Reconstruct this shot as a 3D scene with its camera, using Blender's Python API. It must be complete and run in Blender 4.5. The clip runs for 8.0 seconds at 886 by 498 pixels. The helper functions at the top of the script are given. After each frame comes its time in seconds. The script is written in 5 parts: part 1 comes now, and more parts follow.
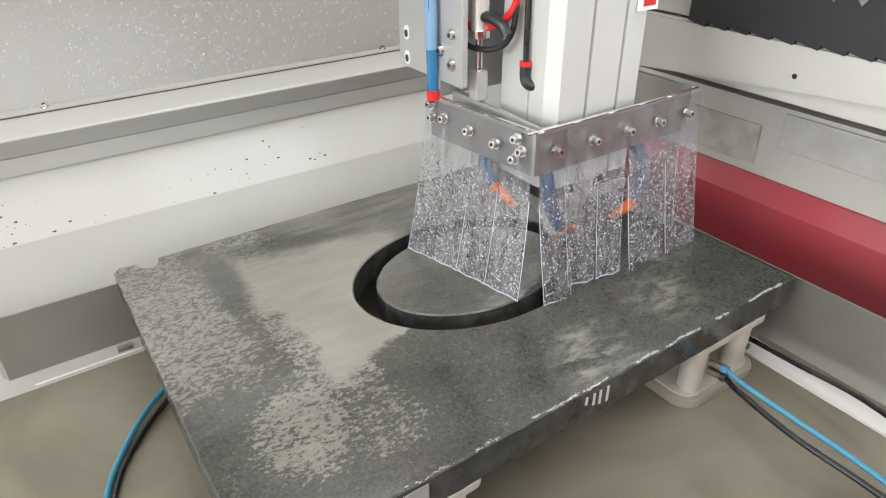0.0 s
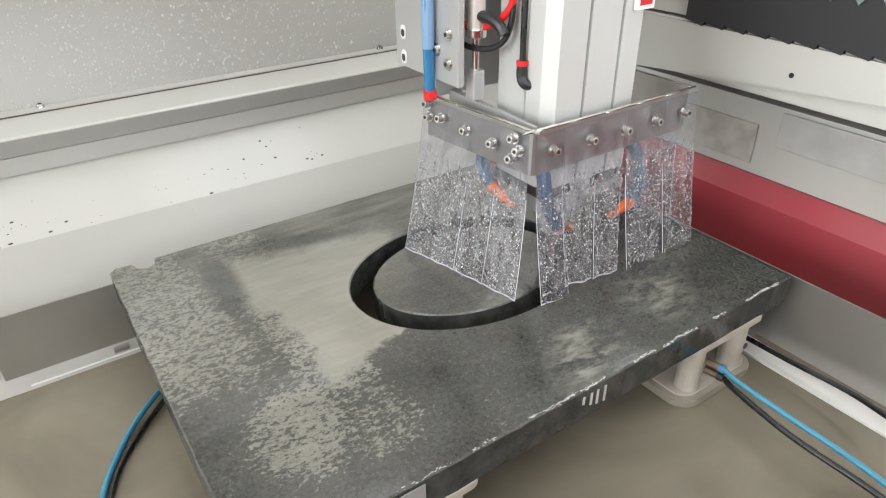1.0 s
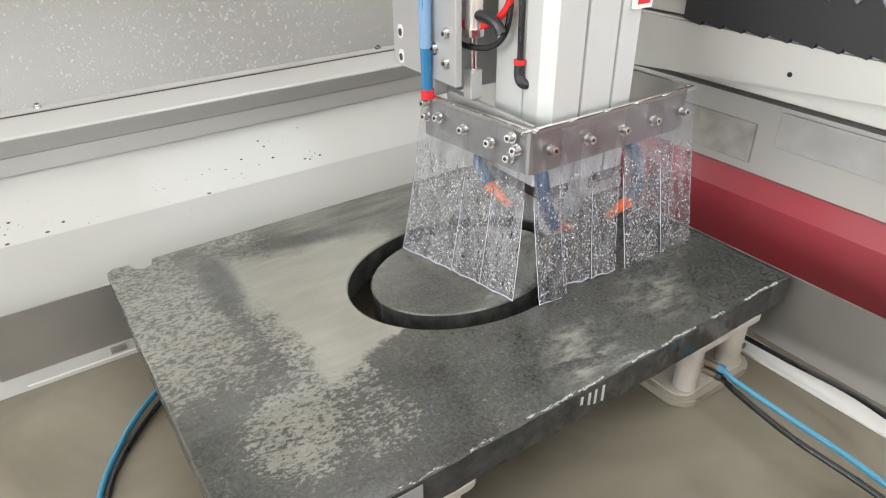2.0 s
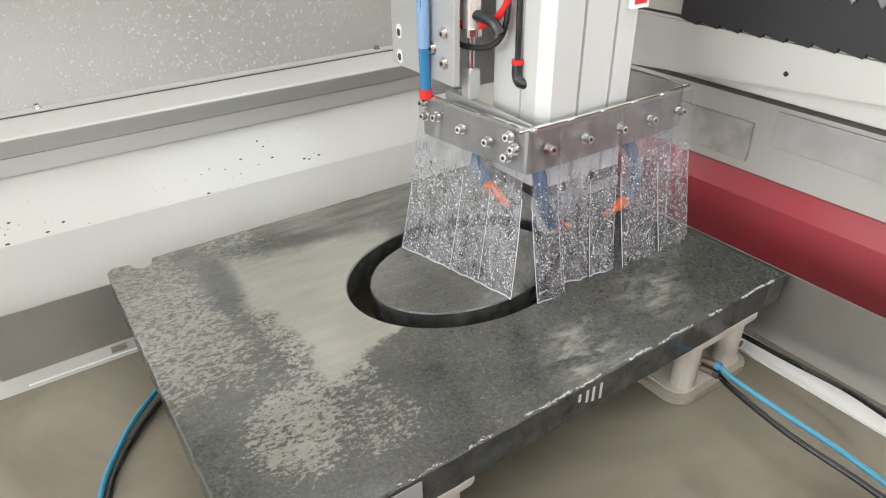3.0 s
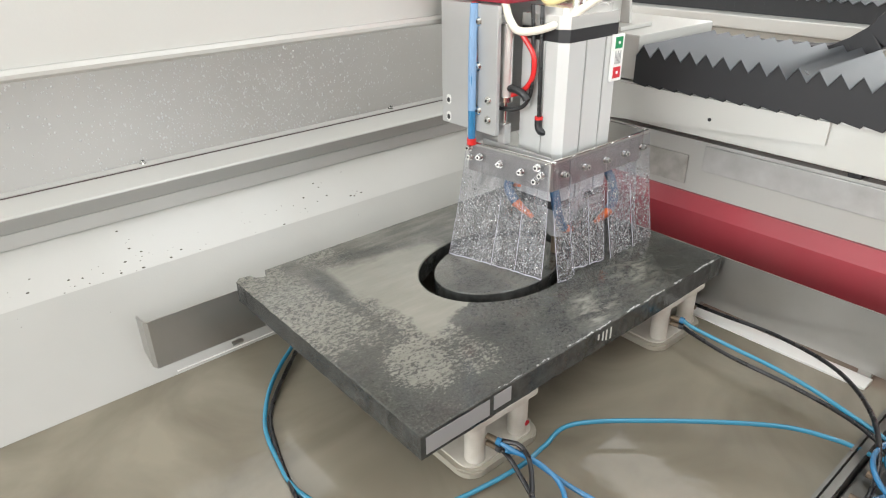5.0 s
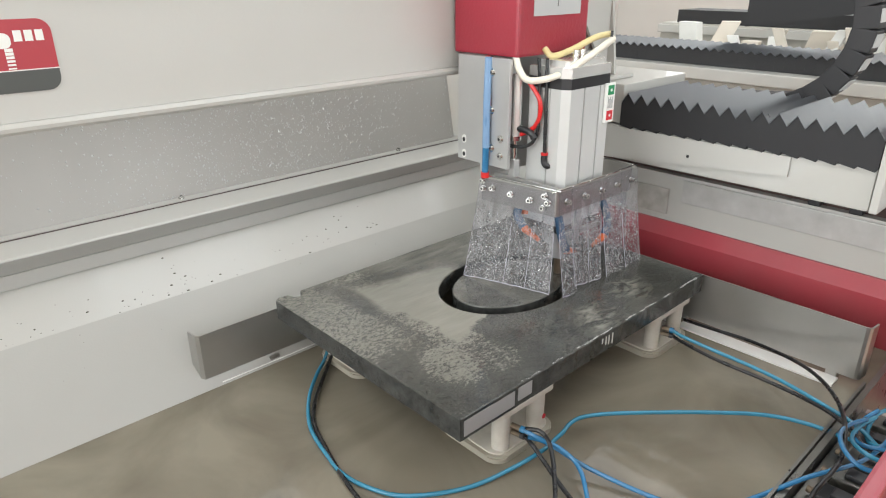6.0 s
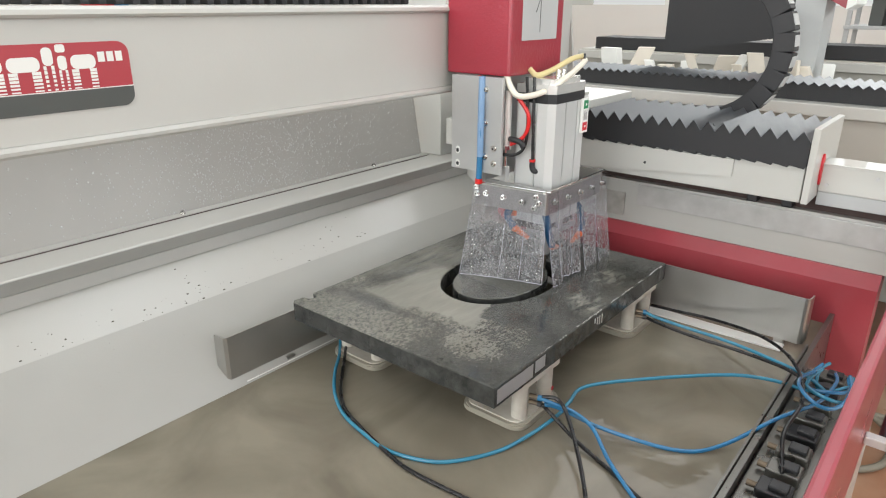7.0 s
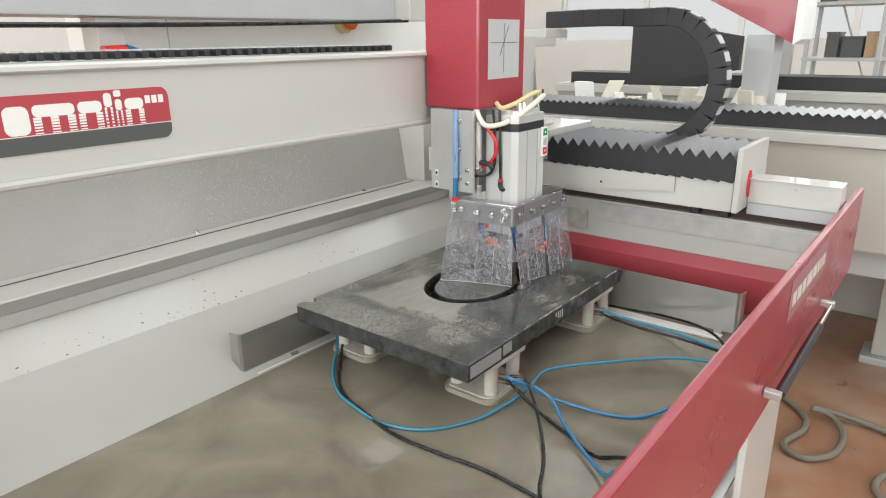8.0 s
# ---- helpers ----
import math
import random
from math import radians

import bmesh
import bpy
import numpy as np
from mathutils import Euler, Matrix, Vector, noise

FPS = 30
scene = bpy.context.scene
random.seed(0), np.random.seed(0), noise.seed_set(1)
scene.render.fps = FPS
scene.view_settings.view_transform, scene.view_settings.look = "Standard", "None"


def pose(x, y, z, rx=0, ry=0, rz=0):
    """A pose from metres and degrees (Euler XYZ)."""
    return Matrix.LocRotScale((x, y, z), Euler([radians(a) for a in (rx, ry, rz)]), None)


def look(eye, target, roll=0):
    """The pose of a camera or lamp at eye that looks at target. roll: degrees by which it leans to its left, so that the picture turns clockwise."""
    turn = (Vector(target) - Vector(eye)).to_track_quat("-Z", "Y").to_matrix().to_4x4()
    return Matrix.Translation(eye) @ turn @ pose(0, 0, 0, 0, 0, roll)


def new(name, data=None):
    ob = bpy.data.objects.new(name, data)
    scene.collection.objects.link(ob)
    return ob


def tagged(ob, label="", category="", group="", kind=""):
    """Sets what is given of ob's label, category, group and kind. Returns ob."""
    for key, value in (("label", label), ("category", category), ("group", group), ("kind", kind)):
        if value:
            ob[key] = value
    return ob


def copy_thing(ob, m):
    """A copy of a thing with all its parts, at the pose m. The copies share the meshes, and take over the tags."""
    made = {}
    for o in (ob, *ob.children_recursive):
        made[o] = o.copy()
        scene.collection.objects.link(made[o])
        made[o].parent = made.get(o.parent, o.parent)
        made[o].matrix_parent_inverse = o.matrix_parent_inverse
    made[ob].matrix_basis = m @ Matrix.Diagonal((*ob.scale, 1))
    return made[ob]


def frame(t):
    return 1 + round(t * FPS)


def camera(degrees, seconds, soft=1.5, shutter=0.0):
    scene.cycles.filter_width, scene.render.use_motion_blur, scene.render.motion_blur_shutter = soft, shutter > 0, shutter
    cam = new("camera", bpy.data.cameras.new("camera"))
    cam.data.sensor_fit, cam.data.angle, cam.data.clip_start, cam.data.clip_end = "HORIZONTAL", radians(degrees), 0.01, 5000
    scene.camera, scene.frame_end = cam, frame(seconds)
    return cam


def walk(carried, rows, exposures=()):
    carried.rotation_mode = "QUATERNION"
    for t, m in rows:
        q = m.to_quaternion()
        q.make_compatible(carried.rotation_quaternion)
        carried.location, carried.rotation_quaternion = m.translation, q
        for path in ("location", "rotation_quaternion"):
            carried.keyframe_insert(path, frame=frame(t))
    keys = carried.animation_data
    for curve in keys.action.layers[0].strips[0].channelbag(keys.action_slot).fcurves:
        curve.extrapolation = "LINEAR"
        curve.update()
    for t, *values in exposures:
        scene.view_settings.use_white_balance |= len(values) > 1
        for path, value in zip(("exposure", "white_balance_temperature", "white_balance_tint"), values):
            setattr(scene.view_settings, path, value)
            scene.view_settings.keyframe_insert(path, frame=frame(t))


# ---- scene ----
cam = camera(67.8, 8.0, 1.15)
PATH = [
    (0, (0.008, 0.034, 0.6), (0.963, 1.46, -0.427), -0.6),
    (0.5, (0.009, 0.033, 0.601), (0.964, 1.458, -0.426), -0.6),
    (1, (0.01, 0.034, 0.599), (0.969, 1.457, -0.428), -0.6),
    (1.5, (0.013, 0.035, 0.597), (0.973, 1.458, -0.429), -0.6),
    (3, (0.01, 0.03, 0.598), (0.974, 1.451, -0.427), -0.7),
    (3.5, (0.003, 0.029, 0.605), (0.969, 1.448, -0.423), -0.7),
    (4, (-0.075, 0.014, 0.62), (0.922, 1.419, -0.397), -0.6),
    (4.5, (-0.208, -0.053, 0.648), (0.873, 1.32, -0.324), -0.5),
    (4.7, (-0.261, -0.08, 0.673), (0.857, 1.28, -0.276), -0.6),
    (5.8, (-0.444, -0.192, 0.718), (0.784, 1.179, -0.065), -0.7),
    (6, (-0.488, -0.184, 0.719), (0.767, 1.17, -0.051), -0.3),
    (6.5, (-0.615, -0.149, 0.711), (0.739, 1.133, -0.014), -0.1),
    (7, (-0.716, -0.155, 0.722), (0.732, 1.033, 0.021), 0.2),
    (7.5, (-0.806, -0.225, 0.726), (0.689, 0.931, 0.071), 0.4),
    (8, (-0.883, -0.322, 0.744), (0.606, 0.866, 0.137), -0.7),
]
walk(cam, [(t, look(eye, target, roll)) for t, eye, target, roll in PATH], exposures=[(0, -0.26, 6500, 7), (4, -0.22, 6500, 7), (5.8, -0.52, 6500, 7), (6.5, -0.68, 6500, 7), (8, -0.64, 6500, 7)])

# ---- world and lights ----
world = bpy.data.worlds.new("sky")
scene.world = world
world.use_nodes = True
wn = world.node_tree
sky = wn.nodes.new("ShaderNodeTexSky")
sky.sky_type = "NISHITA"
sky.sun_disc = False
sky.sun_elevation = radians(48)
sky.sun_rotation = radians(70)
wn.links.new(sky.outputs["Color"], wn.nodes["Background"].inputs["Color"])
wn.nodes["Background"].inputs["Strength"].default_value = 0.10


def area_lamp(name, m, sx, sy, watts, colour):
    data = bpy.data.lights.new(name, "AREA")
    data.shape = "RECTANGLE"
    data.size, data.size_y, data.energy, data.color = sx, sy, watts, colour
    ob = new(name, data)
    ob.matrix_world = m
    return ob


SKYLIGHTS = [(-3.2, -1.7), (0.6, 2.1), (3.9, 6.2)]
for x0, x1 in SKYLIGHTS:
    area_lamp("skylight_lamp", pose((x0 + x1) / 2, 0.5, 4.28, 0, 0, 0), x1 - x0 - 0.1, 9.0, 92 * (x1 - x0), (0.985, 0.995, 1.0))
area_lamp("window_lamp", pose(8.95, 1.7, 2.3, 0, 90, 0), 3.1, 6.6, 210, (0.99, 0.995, 1.0))


area_lamp("window_lamp", pose(0.8, -4.93, 1.9, 90, 0, 0), 7.4, 2.3, 300, (0.985, 0.995, 1.0))
area_lamp("window_lamp", pose(-5.93, 0.6, 1.9, 0, -90, 0), 2.3, 6.2, 680, (0.985, 0.995, 1.0))


# ---- materials ----
def mat(name, base, rough=0.5, metal=0.0, var=0.12, scale=30.0, bump=0.15, bscale=200.0, dirt=None, dirt_amount=0.0, dirt_scale=6.0, coat=0.0, spec=0.5):
    m = bpy.data.materials.new(name)
    m.use_nodes = True
    nt = m.node_tree
    bs = nt.nodes["Principled BSDF"]
    tc = nt.nodes.new("ShaderNodeTexCoord")
    geo = nt.nodes.new("ShaderNodeNewGeometry")
    n1 = nt.nodes.new("ShaderNodeTexNoise")
    n1.inputs["Scale"].default_value = scale
    n1.inputs["Detail"].default_value = 6
    nt.links.new(geo.outputs["Position"], n1.inputs["Vector"])
    mix = nt.nodes.new("ShaderNodeMix")
    mix.data_type = "RGBA"
    mix.inputs["A"].default_value = (*[c * (1 - var) for c in base], 1)
    mix.inputs["B"].default_value = (*[min(1, c * (1 + var)) for c in base], 1)
    nt.links.new(n1.outputs["Fac"], mix.inputs["Factor"])
    out = mix.outputs["Result"]
    if dirt:
        n2 = nt.nodes.new("ShaderNodeTexNoise")
        n2.inputs["Scale"].default_value = dirt_scale
        n2.inputs["Detail"].default_value = 5
        n2.inputs["Roughness"].default_value = 0.5
        nt.links.new(geo.outputs["Position"], n2.inputs["Vector"])
        rp = nt.nodes.new("ShaderNodeMapRange")
        rp.interpolation_type = "SMOOTHSTEP"
        rp.inputs["From Min"].default_value, rp.inputs["From Max"].default_value = 0.25, 0.85
        rp.inputs["To Max"].default_value = dirt_amount
        nt.links.new(n2.outputs["Fac"], rp.inputs["Value"])
        mx = nt.nodes.new("ShaderNodeMix")
        mx.data_type = "RGBA"
        mx.inputs["B"].default_value = (*dirt, 1)
        nt.links.new(rp.outputs["Result"], mx.inputs["Factor"])
        nt.links.new(out, mx.inputs["A"])
        out = mx.outputs["Result"]
    nt.links.new(out, bs.inputs["Base Color"])
    rr = nt.nodes.new("ShaderNodeMapRange")
    rr.inputs["To Min"].default_value, rr.inputs["To Max"].default_value = max(0.02, rough - 0.1), min(1, rough + 0.1)
    nt.links.new(n1.outputs["Fac"], rr.inputs["Value"])
    nt.links.new(rr.outputs["Result"], bs.inputs["Roughness"])
    bs.inputs["Metallic"].default_value = metal
    bs.inputs["Coat Weight"].default_value = coat
    bs.inputs["Specular IOR Level"].default_value = spec
    if bump:
        nb = nt.nodes.new("ShaderNodeTexNoise")
        nb.inputs["Scale"].default_value = bscale
        nb.inputs["Detail"].default_value = 3
        nt.links.new(geo.outputs["Position"], nb.inputs["Vector"])
        bp = nt.nodes.new("ShaderNodeBump")
        bp.inputs["Strength"].default_value = bump
        bp.inputs["Distance"].default_value = 0.001
        nt.links.new(nb.outputs["Fac"], bp.inputs["Height"])
        nt.links.new(bp.outputs["Normal"], bs.inputs["Normal"])
    return m


M_WHITE = mat("white_machine_paint", (0.51, 0.507, 0.478), 0.37, var=0.05, scale=4, bump=0.12, bscale=260, dirt=(0.45, 0.435, 0.39), dirt_amount=0.3, dirt_scale=5, coat=0.5)
M_LEDGE = mat("grey_painted_ledge", (0.30, 0.295, 0.275), 0.35, var=0.06, scale=8, bump=0.1)
M_PANEL = mat("pale_grey_panel_paint", (0.40, 0.39, 0.365), 0.36, var=0.1, scale=6, bump=0.1, dirt=(0.33, 0.315, 0.285), dirt_amount=0.4, dirt_scale=2.2)
M_BEIGE = mat("beige_machine_paint", (0.46, 0.445, 0.40), 0.4, var=0.05, scale=4, bump=0.08)
M_POCKET = mat("stained_steel_plate", (0.52, 0.515, 0.50), 0.36, 0.1, var=0.12, scale=40, bump=0.15, dirt=(0.34, 0.33, 0.31), dirt_amount=0.6, dirt_scale=18)
M_STAINED = mat("mud_stained_paint", (0.50, 0.485, 0.455), 0.4, var=0.1, scale=20, bump=0.2, dirt=(0.27, 0.25, 0.215), dirt_amount=0.9, dirt_scale=26)
M_SPECK = mat("dark_dried_mud", (0.10, 0.09, 0.07), 0.8, var=0.3, scale=60)
M_BAND = mat("faded_band", (0.30, 0.13, 0.14), 0.4, var=0.05)
M_WETSTEEL = mat("dark_wet_steel", (0.17, 0.165, 0.15), 0.3, 0.7, var=0.2, scale=30, bump=0.15)
M_LEDGE2 = mat("pale_grey_strip", (0.47, 0.465, 0.44), 0.35, var=0.06, scale=8, bump=0.1)
M_MUDSHADE = mat("shaded_slurry_paint", (0.425, 0.42, 0.392), 0.38, var=0.12, scale=3, bump=0.12, bscale=260, dirt=(0.31, 0.302, 0.276), dirt_amount=0.4, dirt_scale=1.6, coat=0.2)
M_STAIN = mat("brushed_stainless", (0.44, 0.43, 0.41), 0.34, 0.85, var=0.1, scale=14, bump=0.1, bscale=320, dirt=(0.34, 0.325, 0.295), dirt_amount=0.5, dirt_scale=9)
M_STEEL = mat("matte_steel_plate", (0.50, 0.50, 0.495), 0.36, 0.5, var=0.08, scale=20, bump=0.08)
M_ALU = mat("machined_aluminium", (0.62, 0.625, 0.615), 0.36, 0.3, var=0.05, scale=10, bump=0.06)
M_ALU_B = mat("bright_aluminium", (0.82, 0.82, 0.80), 0.25, 0.7, var=0.04, scale=20, bump=0.05)
M_CHROME = mat("chromed_steel", (0.75, 0.75, 0.73), 0.16, 1.0, var=0.05, scale=60, bump=0.0)
M_RED = mat("red_hammered_paint", (0.31, 0.024, 0.042), 0.34, var=0.1, scale=10, bump=0.7, bscale=150, coat=0.25)
M_REDWALL = mat("red_basin_paint", (0.38, 0.048, 0.066), 0.35, var=0.15, scale=8, bump=0.1, dirt=(0.34, 0.15, 0.15), dirt_amount=0.25, dirt_scale=7)
M_REDP = mat("red_panel_paint", (0.30, 0.030, 0.048), 0.30, var=0.08, scale=6, bump=0.0, coat=0.2)
M_BLACK = mat("black_rubber", (0.018, 0.018, 0.020), 0.4, var=0.2, scale=40, bump=0.1)
M_BELLOW = mat("black_bellows_fabric", (0.020, 0.020, 0.022), 0.6, var=0.2, scale=60, bump=0.2)
M_SLAT = mat("silver_bellows_slat", (0.17, 0.18, 0.195), 0.32, 0.8, var=0.08, scale=25, bump=0.05)
M_DARK = mat("dark_gap_fill", (0.06, 0.035, 0.03), 0.7, var=0.2, scale=20)
M_CUP = mat("off_white_plastic", (0.62, 0.59, 0.53), 0.45, var=0.08, scale=15, bump=0.08, dirt=(0.38, 0.34, 0.28), dirt_amount=0.6, dirt_scale=30)
M_CUPB = mat("muddy_base_plate", (0.36, 0.335, 0.275), 0.35, var=0.12, scale=18, bump=0.1)
M_BRASS = mat("tarnished_brass", (0.15, 0.115, 0.08), 0.4, 0.7, var=0.2, scale=80)
M_CYAN = mat("light_blue_tube", (0.038, 0.22, 0.34), 0.22, var=0.08, scale=30, bump=0.03, coat=0.3)
M_BLUE = mat("blue_tube", (0.030, 0.175, 0.36), 0.22, var=0.1, scale=30, bump=0.03, coat=0.3)
M_HOSEK = mat("black_tube", (0.012, 0.012, 0.013), 0.28, var=0.2, scale=30, bump=0.03)
M_CREAM = mat("cream_cable_jacket", (0.72, 0.68, 0.58), 0.4, var=0.06, scale=30, bump=0.05)
M_YELLOW = mat("yellowed_cable_jacket", (0.62, 0.52, 0.26), 0.4, var=0.1, scale=30, bump=0.05)
M_REDH = mat("red_tube", (0.62, 0.02, 0.02), 0.3, var=0.08, scale=30, bump=0.03)
M_ORANGE = mat("orange_plastic", (0.75, 0.14, 0.02), 0.4, var=0.06, scale=30, bump=0.03)
M_NAVY = mat("dark_blue_plastic", (0.012, 0.07, 0.16), 0.35, var=0.1, scale=30, bump=0.03)
M_GREEN = mat("green_label", (0.01, 0.22, 0.08), 0.5, var=0.04)
M_LRED = mat("red_label", (0.55, 0.02, 0.03), 0.5, var=0.04)
M_LOGO = mat("dull_red_print", (0.40, 0.036, 0.050), 0.4, var=0.04, bump=0.0)
M_LWHITE = mat("white_label", (0.78, 0.78, 0.75), 0.45, var=0.03, bump=0.0)
M_LDARK = mat("dark_print", (0.07, 0.075, 0.07), 0.5, var=0.05, bump=0.0)
M_LGREY = mat("grey_print", (0.36, 0.36, 0.36), 0.5, var=0.05, bump=0.0)
M_CHALK = mat("chalk_mark", (0.55, 0.55, 0.52), 0.8, var=0.2, scale=120)
M_TILE = mat("terracotta_floor_tile", (0.34, 0.165, 0.095), 0.32, var=0.3, scale=7, bump=0.3, bscale=40, dirt=(0.46, 0.34, 0.25), dirt_amount=0.85, dirt_scale=4.5)
M_HALL = mat("hall_plaster", (0.74, 0.73, 0.70), 0.8, var=0.05, scale=2, bump=0.1)
M_CEIL = mat("ceiling_paint", (0.76, 0.76, 0.74), 0.85, var=0.04, scale=2, bump=0.05)
M_STONEW = mat("pale_marble", (0.70, 0.64, 0.55), 0.5, var=0.15, scale=9, bump=0.1)
M_CARD = mat("brown_cardboard", (0.42, 0.30, 0.19), 0.8, var=0.1, scale=20)
M_FGREY = mat("grey_enamel", (0.45, 0.46, 0.46), 0.5, var=0.08, scale=10)


def slab_material(name, muddy):
    """Wet dark granite with a film of pale slurry in patches and, where muddy, painted shine."""
    m = bpy.data.materials.new(name)
    m.use_nodes = True
    nt = m.node_tree
    bs = nt.nodes["Principled BSDF"]
    L = nt.links.new
    geo = nt.nodes.new("ShaderNodeNewGeometry")

    def noise_tex(s, d=8, r=0.6, stretch=None):
        n = nt.nodes.new("ShaderNodeTexNoise")
        n.inputs["Scale"].default_value, n.inputs["Detail"].default_value, n.inputs["Roughness"].default_value = s, d, r
        if stretch:
            mp = nt.nodes.new("ShaderNodeMapping")
            mp.inputs["Scale"].default_value = stretch
            mp.inputs["Rotation"].default_value = (0, 0, radians(28))
            L(geo.outputs["Position"], mp.inputs["Vector"])
            L(mp.outputs["Vector"], n.inputs["Vector"])
        else:
            L(geo.outputs["Position"], n.inputs["Vector"])
        return n.outputs["Fac"]

    def op(kind, a, b):
        q = nt.nodes.new("ShaderNodeMath")
        q.operation = kind
        for i, v in enumerate((a, b)):
            if isinstance(v, (int, float)):
                q.inputs[i].default_value = v
            else:
                L(v, q.inputs[i])
        return q.outputs[0]

    def ramp(v, a, b, c=0.0, d=1.0):
        r = nt.nodes.new("ShaderNodeMapRange")
        r.inputs["From Min"].default_value, r.inputs["From Max"].default_value = a, b
        r.inputs["To Min"].default_value, r.inputs["To Max"].default_value = c, d
        L(v, r.inputs["Value"])
        return r.outputs["Result"]

    def blob(x, y, rx, ry, rot=0.0):
        mp = nt.nodes.new("ShaderNodeMapping")
        mp.vector_type = "TEXTURE"
        mp.inputs["Location"].default_value = (x, y, 0.133)
        mp.inputs["Rotation"].default_value = (0, 0, radians(rot))
        mp.inputs["Scale"].default_value = (rx, ry, 0.5)
        L(geo.outputs["Position"], mp.inputs["Vector"])
        ln = nt.nodes.new("ShaderNodeVectorMath")
        ln.operation = "LENGTH"
        L(mp.outputs["Vector"], ln.inputs[0])
        return ramp(ln.outputs["Value"], 1.25, 0.55)

    fine = noise_tex(290, 5, 0.7)
    mid = noise_tex(34, 8, 0.62)
    streak = noise_tex(22, 6, 0.6, (0.45, 2.6, 1.0))
    big = noise_tex(7, 5, 0.55)
    if muddy:
        grit = noise_tex(150, 5, 0.72, (0.72, 1.35, 1.0))
        curl = noise_tex(80, 5, 0.66, (0.8, 1.25, 1.0))
        wob = op("SUBTRACT", noise_tex(26, 6, 0.65), 0.5)
        sep = nt.nodes.new("ShaderNodeSeparateXYZ")
        L(geo.outputs["Position"], sep.inputs[0])
        px, py = sep.outputs["X"], sep.outputs["Y"]

        def side_of(a, b, c, soft, ragged):
            """1 where a x + b y > c (metres), with a ragged border."""
            v = op("ADD", op("MULTIPLY", px, a), op("MULTIPLY", py, b))
            return ramp(op("ADD", op("SUBTRACT", v, c), op("MULTIPLY", wob, ragged)), -soft, soft)

        # smooth pool of slurry between the bare patch and the cut, with a clean lower border
        pool = op("MULTIPLY", side_of(1.0, 0.12, 0.264, 0.012, 0.10), side_of(-0.30, 0.954, 0.440, 0.004, 0.06))
        pool = op("MULTIPLY", pool, op("MULTIPLY", side_of(-1.0, 0.25, -0.235, 0.03, 0.10), side_of(-0.15, -1.0, -0.855, 0.03, 0.08)))
        rear = op("MULTIPLY", side_of(0.0, 1.0, 0.745, 0.03, 0.05), side_of(-1.0, 0.0, -0.62, 0.10, 0.10))
        left = op("MULTIPLY", side_of(-1.0, -0.10, -0.236, 0.030, 0.10), side_of(0.0, 1.0, 0.555, 0.050, 0.16))
        foot = op("MAXIMUM", blob(0.148, 0.485, 0.066, 0.090, -12), op("MULTIPLY", blob(0.205, 0.462, 0.072, 0.085, 30), 0.78))
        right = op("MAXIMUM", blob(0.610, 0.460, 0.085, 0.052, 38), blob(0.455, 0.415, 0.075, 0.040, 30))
        dark = op("MAXIMUM", blob(0.170, 0.770, 0.021, 0.085, -4), op("MULTIPLY", blob(0.275, 0.822, 0.120, 0.020, -14), 0.85))
        dark = op("MULTIPLY", dark, ramp(op("ADD", wob, 0.5), 0.30, 0.50, 0.75, 1.0))
        # thin even film: full in the pool, streaky behind it
        streaks = ramp(op("ADD", op("MULTIPLY", streak, 0.8), op("MULTIPLY", big, 0.5)), 0.48, 0.80, 0.35, 1.0)
        soft = op("MAXIMUM", op("MULTIPLY", pool, 0.97), op("MULTIPLY", op("MULTIPLY", rear, 0.55), streaks))
        soft = op("MAXIMUM", soft, op("MULTIPLY", op("MAXIMUM", left, op("MULTIPLY", foot, 0.7)), op("ADD", 0.12, op("MULTIPLY", curl, 0.36))))
        # ragged crust of grit over it
        level = op("MAXIMUM", op("MULTIPLY", left, 0.52), op("MAXIMUM", op("MULTIPLY", foot, 0.56), op("MULTIPLY", right, 0.24)))
        fringe = op("MULTIPLY", side_of(-0.30, 0.954, 0.395, 0.03, 0.08), op("MULTIPLY", side_of(1.0, 0.0, 0.15, 0.03, 0.05), side_of(-1.0, 0.0, -0.27, 0.03, 0.05)))
        level = op("MAXIMUM", level, op("MULTIPLY", fringe, 0.50))
        speck = op("ADD", op("MULTIPLY", grit, 1.15), op("ADD", op("MULTIPLY", fine, 0.70), op("MULTIPLY", curl, 0.45)))
        crust = ramp(op("ADD", level, op("SUBTRACT", speck, 1.58)), -0.03, 0.12)
        cover = op("MAXIMUM", soft, op("MULTIPLY", crust, 0.95))
        cover = op("MULTIPLY", cover, op("SUBTRACT", 1.0, op("MULTIPLY", dark, 0.80)))
        base_film = ramp(op("ADD", big, op("MULTIPLY", mid, 0.5)), 0.60, 1.0, 0.0, 0.16)
        dust = op("MULTIPLY", ramp(noise_tex(260, 3, 0.7), 0.60, 0.67, 0.0, 0.8), ramp(op("ADD", mid, op("MULTIPLY", big, 0.6)), 0.72, 0.98))
        # pale streaks paint bright wet reflections into the stone's colour
        painted_shine = op("MULTIPLY", right, op("MULTIPLY", ramp(noise_tex(40, 5, 0.65, (0.7, 1.6, 1.0)), 0.42, 0.62, 0.05, 0.85), ramp(noise_tex(11, 3, 0.5), 0.40, 0.58, 0.25, 1.0)))
        cover = op("MAXIMUM", op("MAXIMUM", cover, painted_shine), op("MAXIMUM", base_film, dust))
    else:
        cover = ramp(op("ADD", big, op("MULTIPLY", streak, 0.5)), 0.55, 1.0, 0.03, 0.24)
    grain = nt.nodes.new("ShaderNodeMix")
    grain.data_type = "RGBA"
    grain.inputs["A"].default_value = (0.019, 0.0205, 0.019, 1)
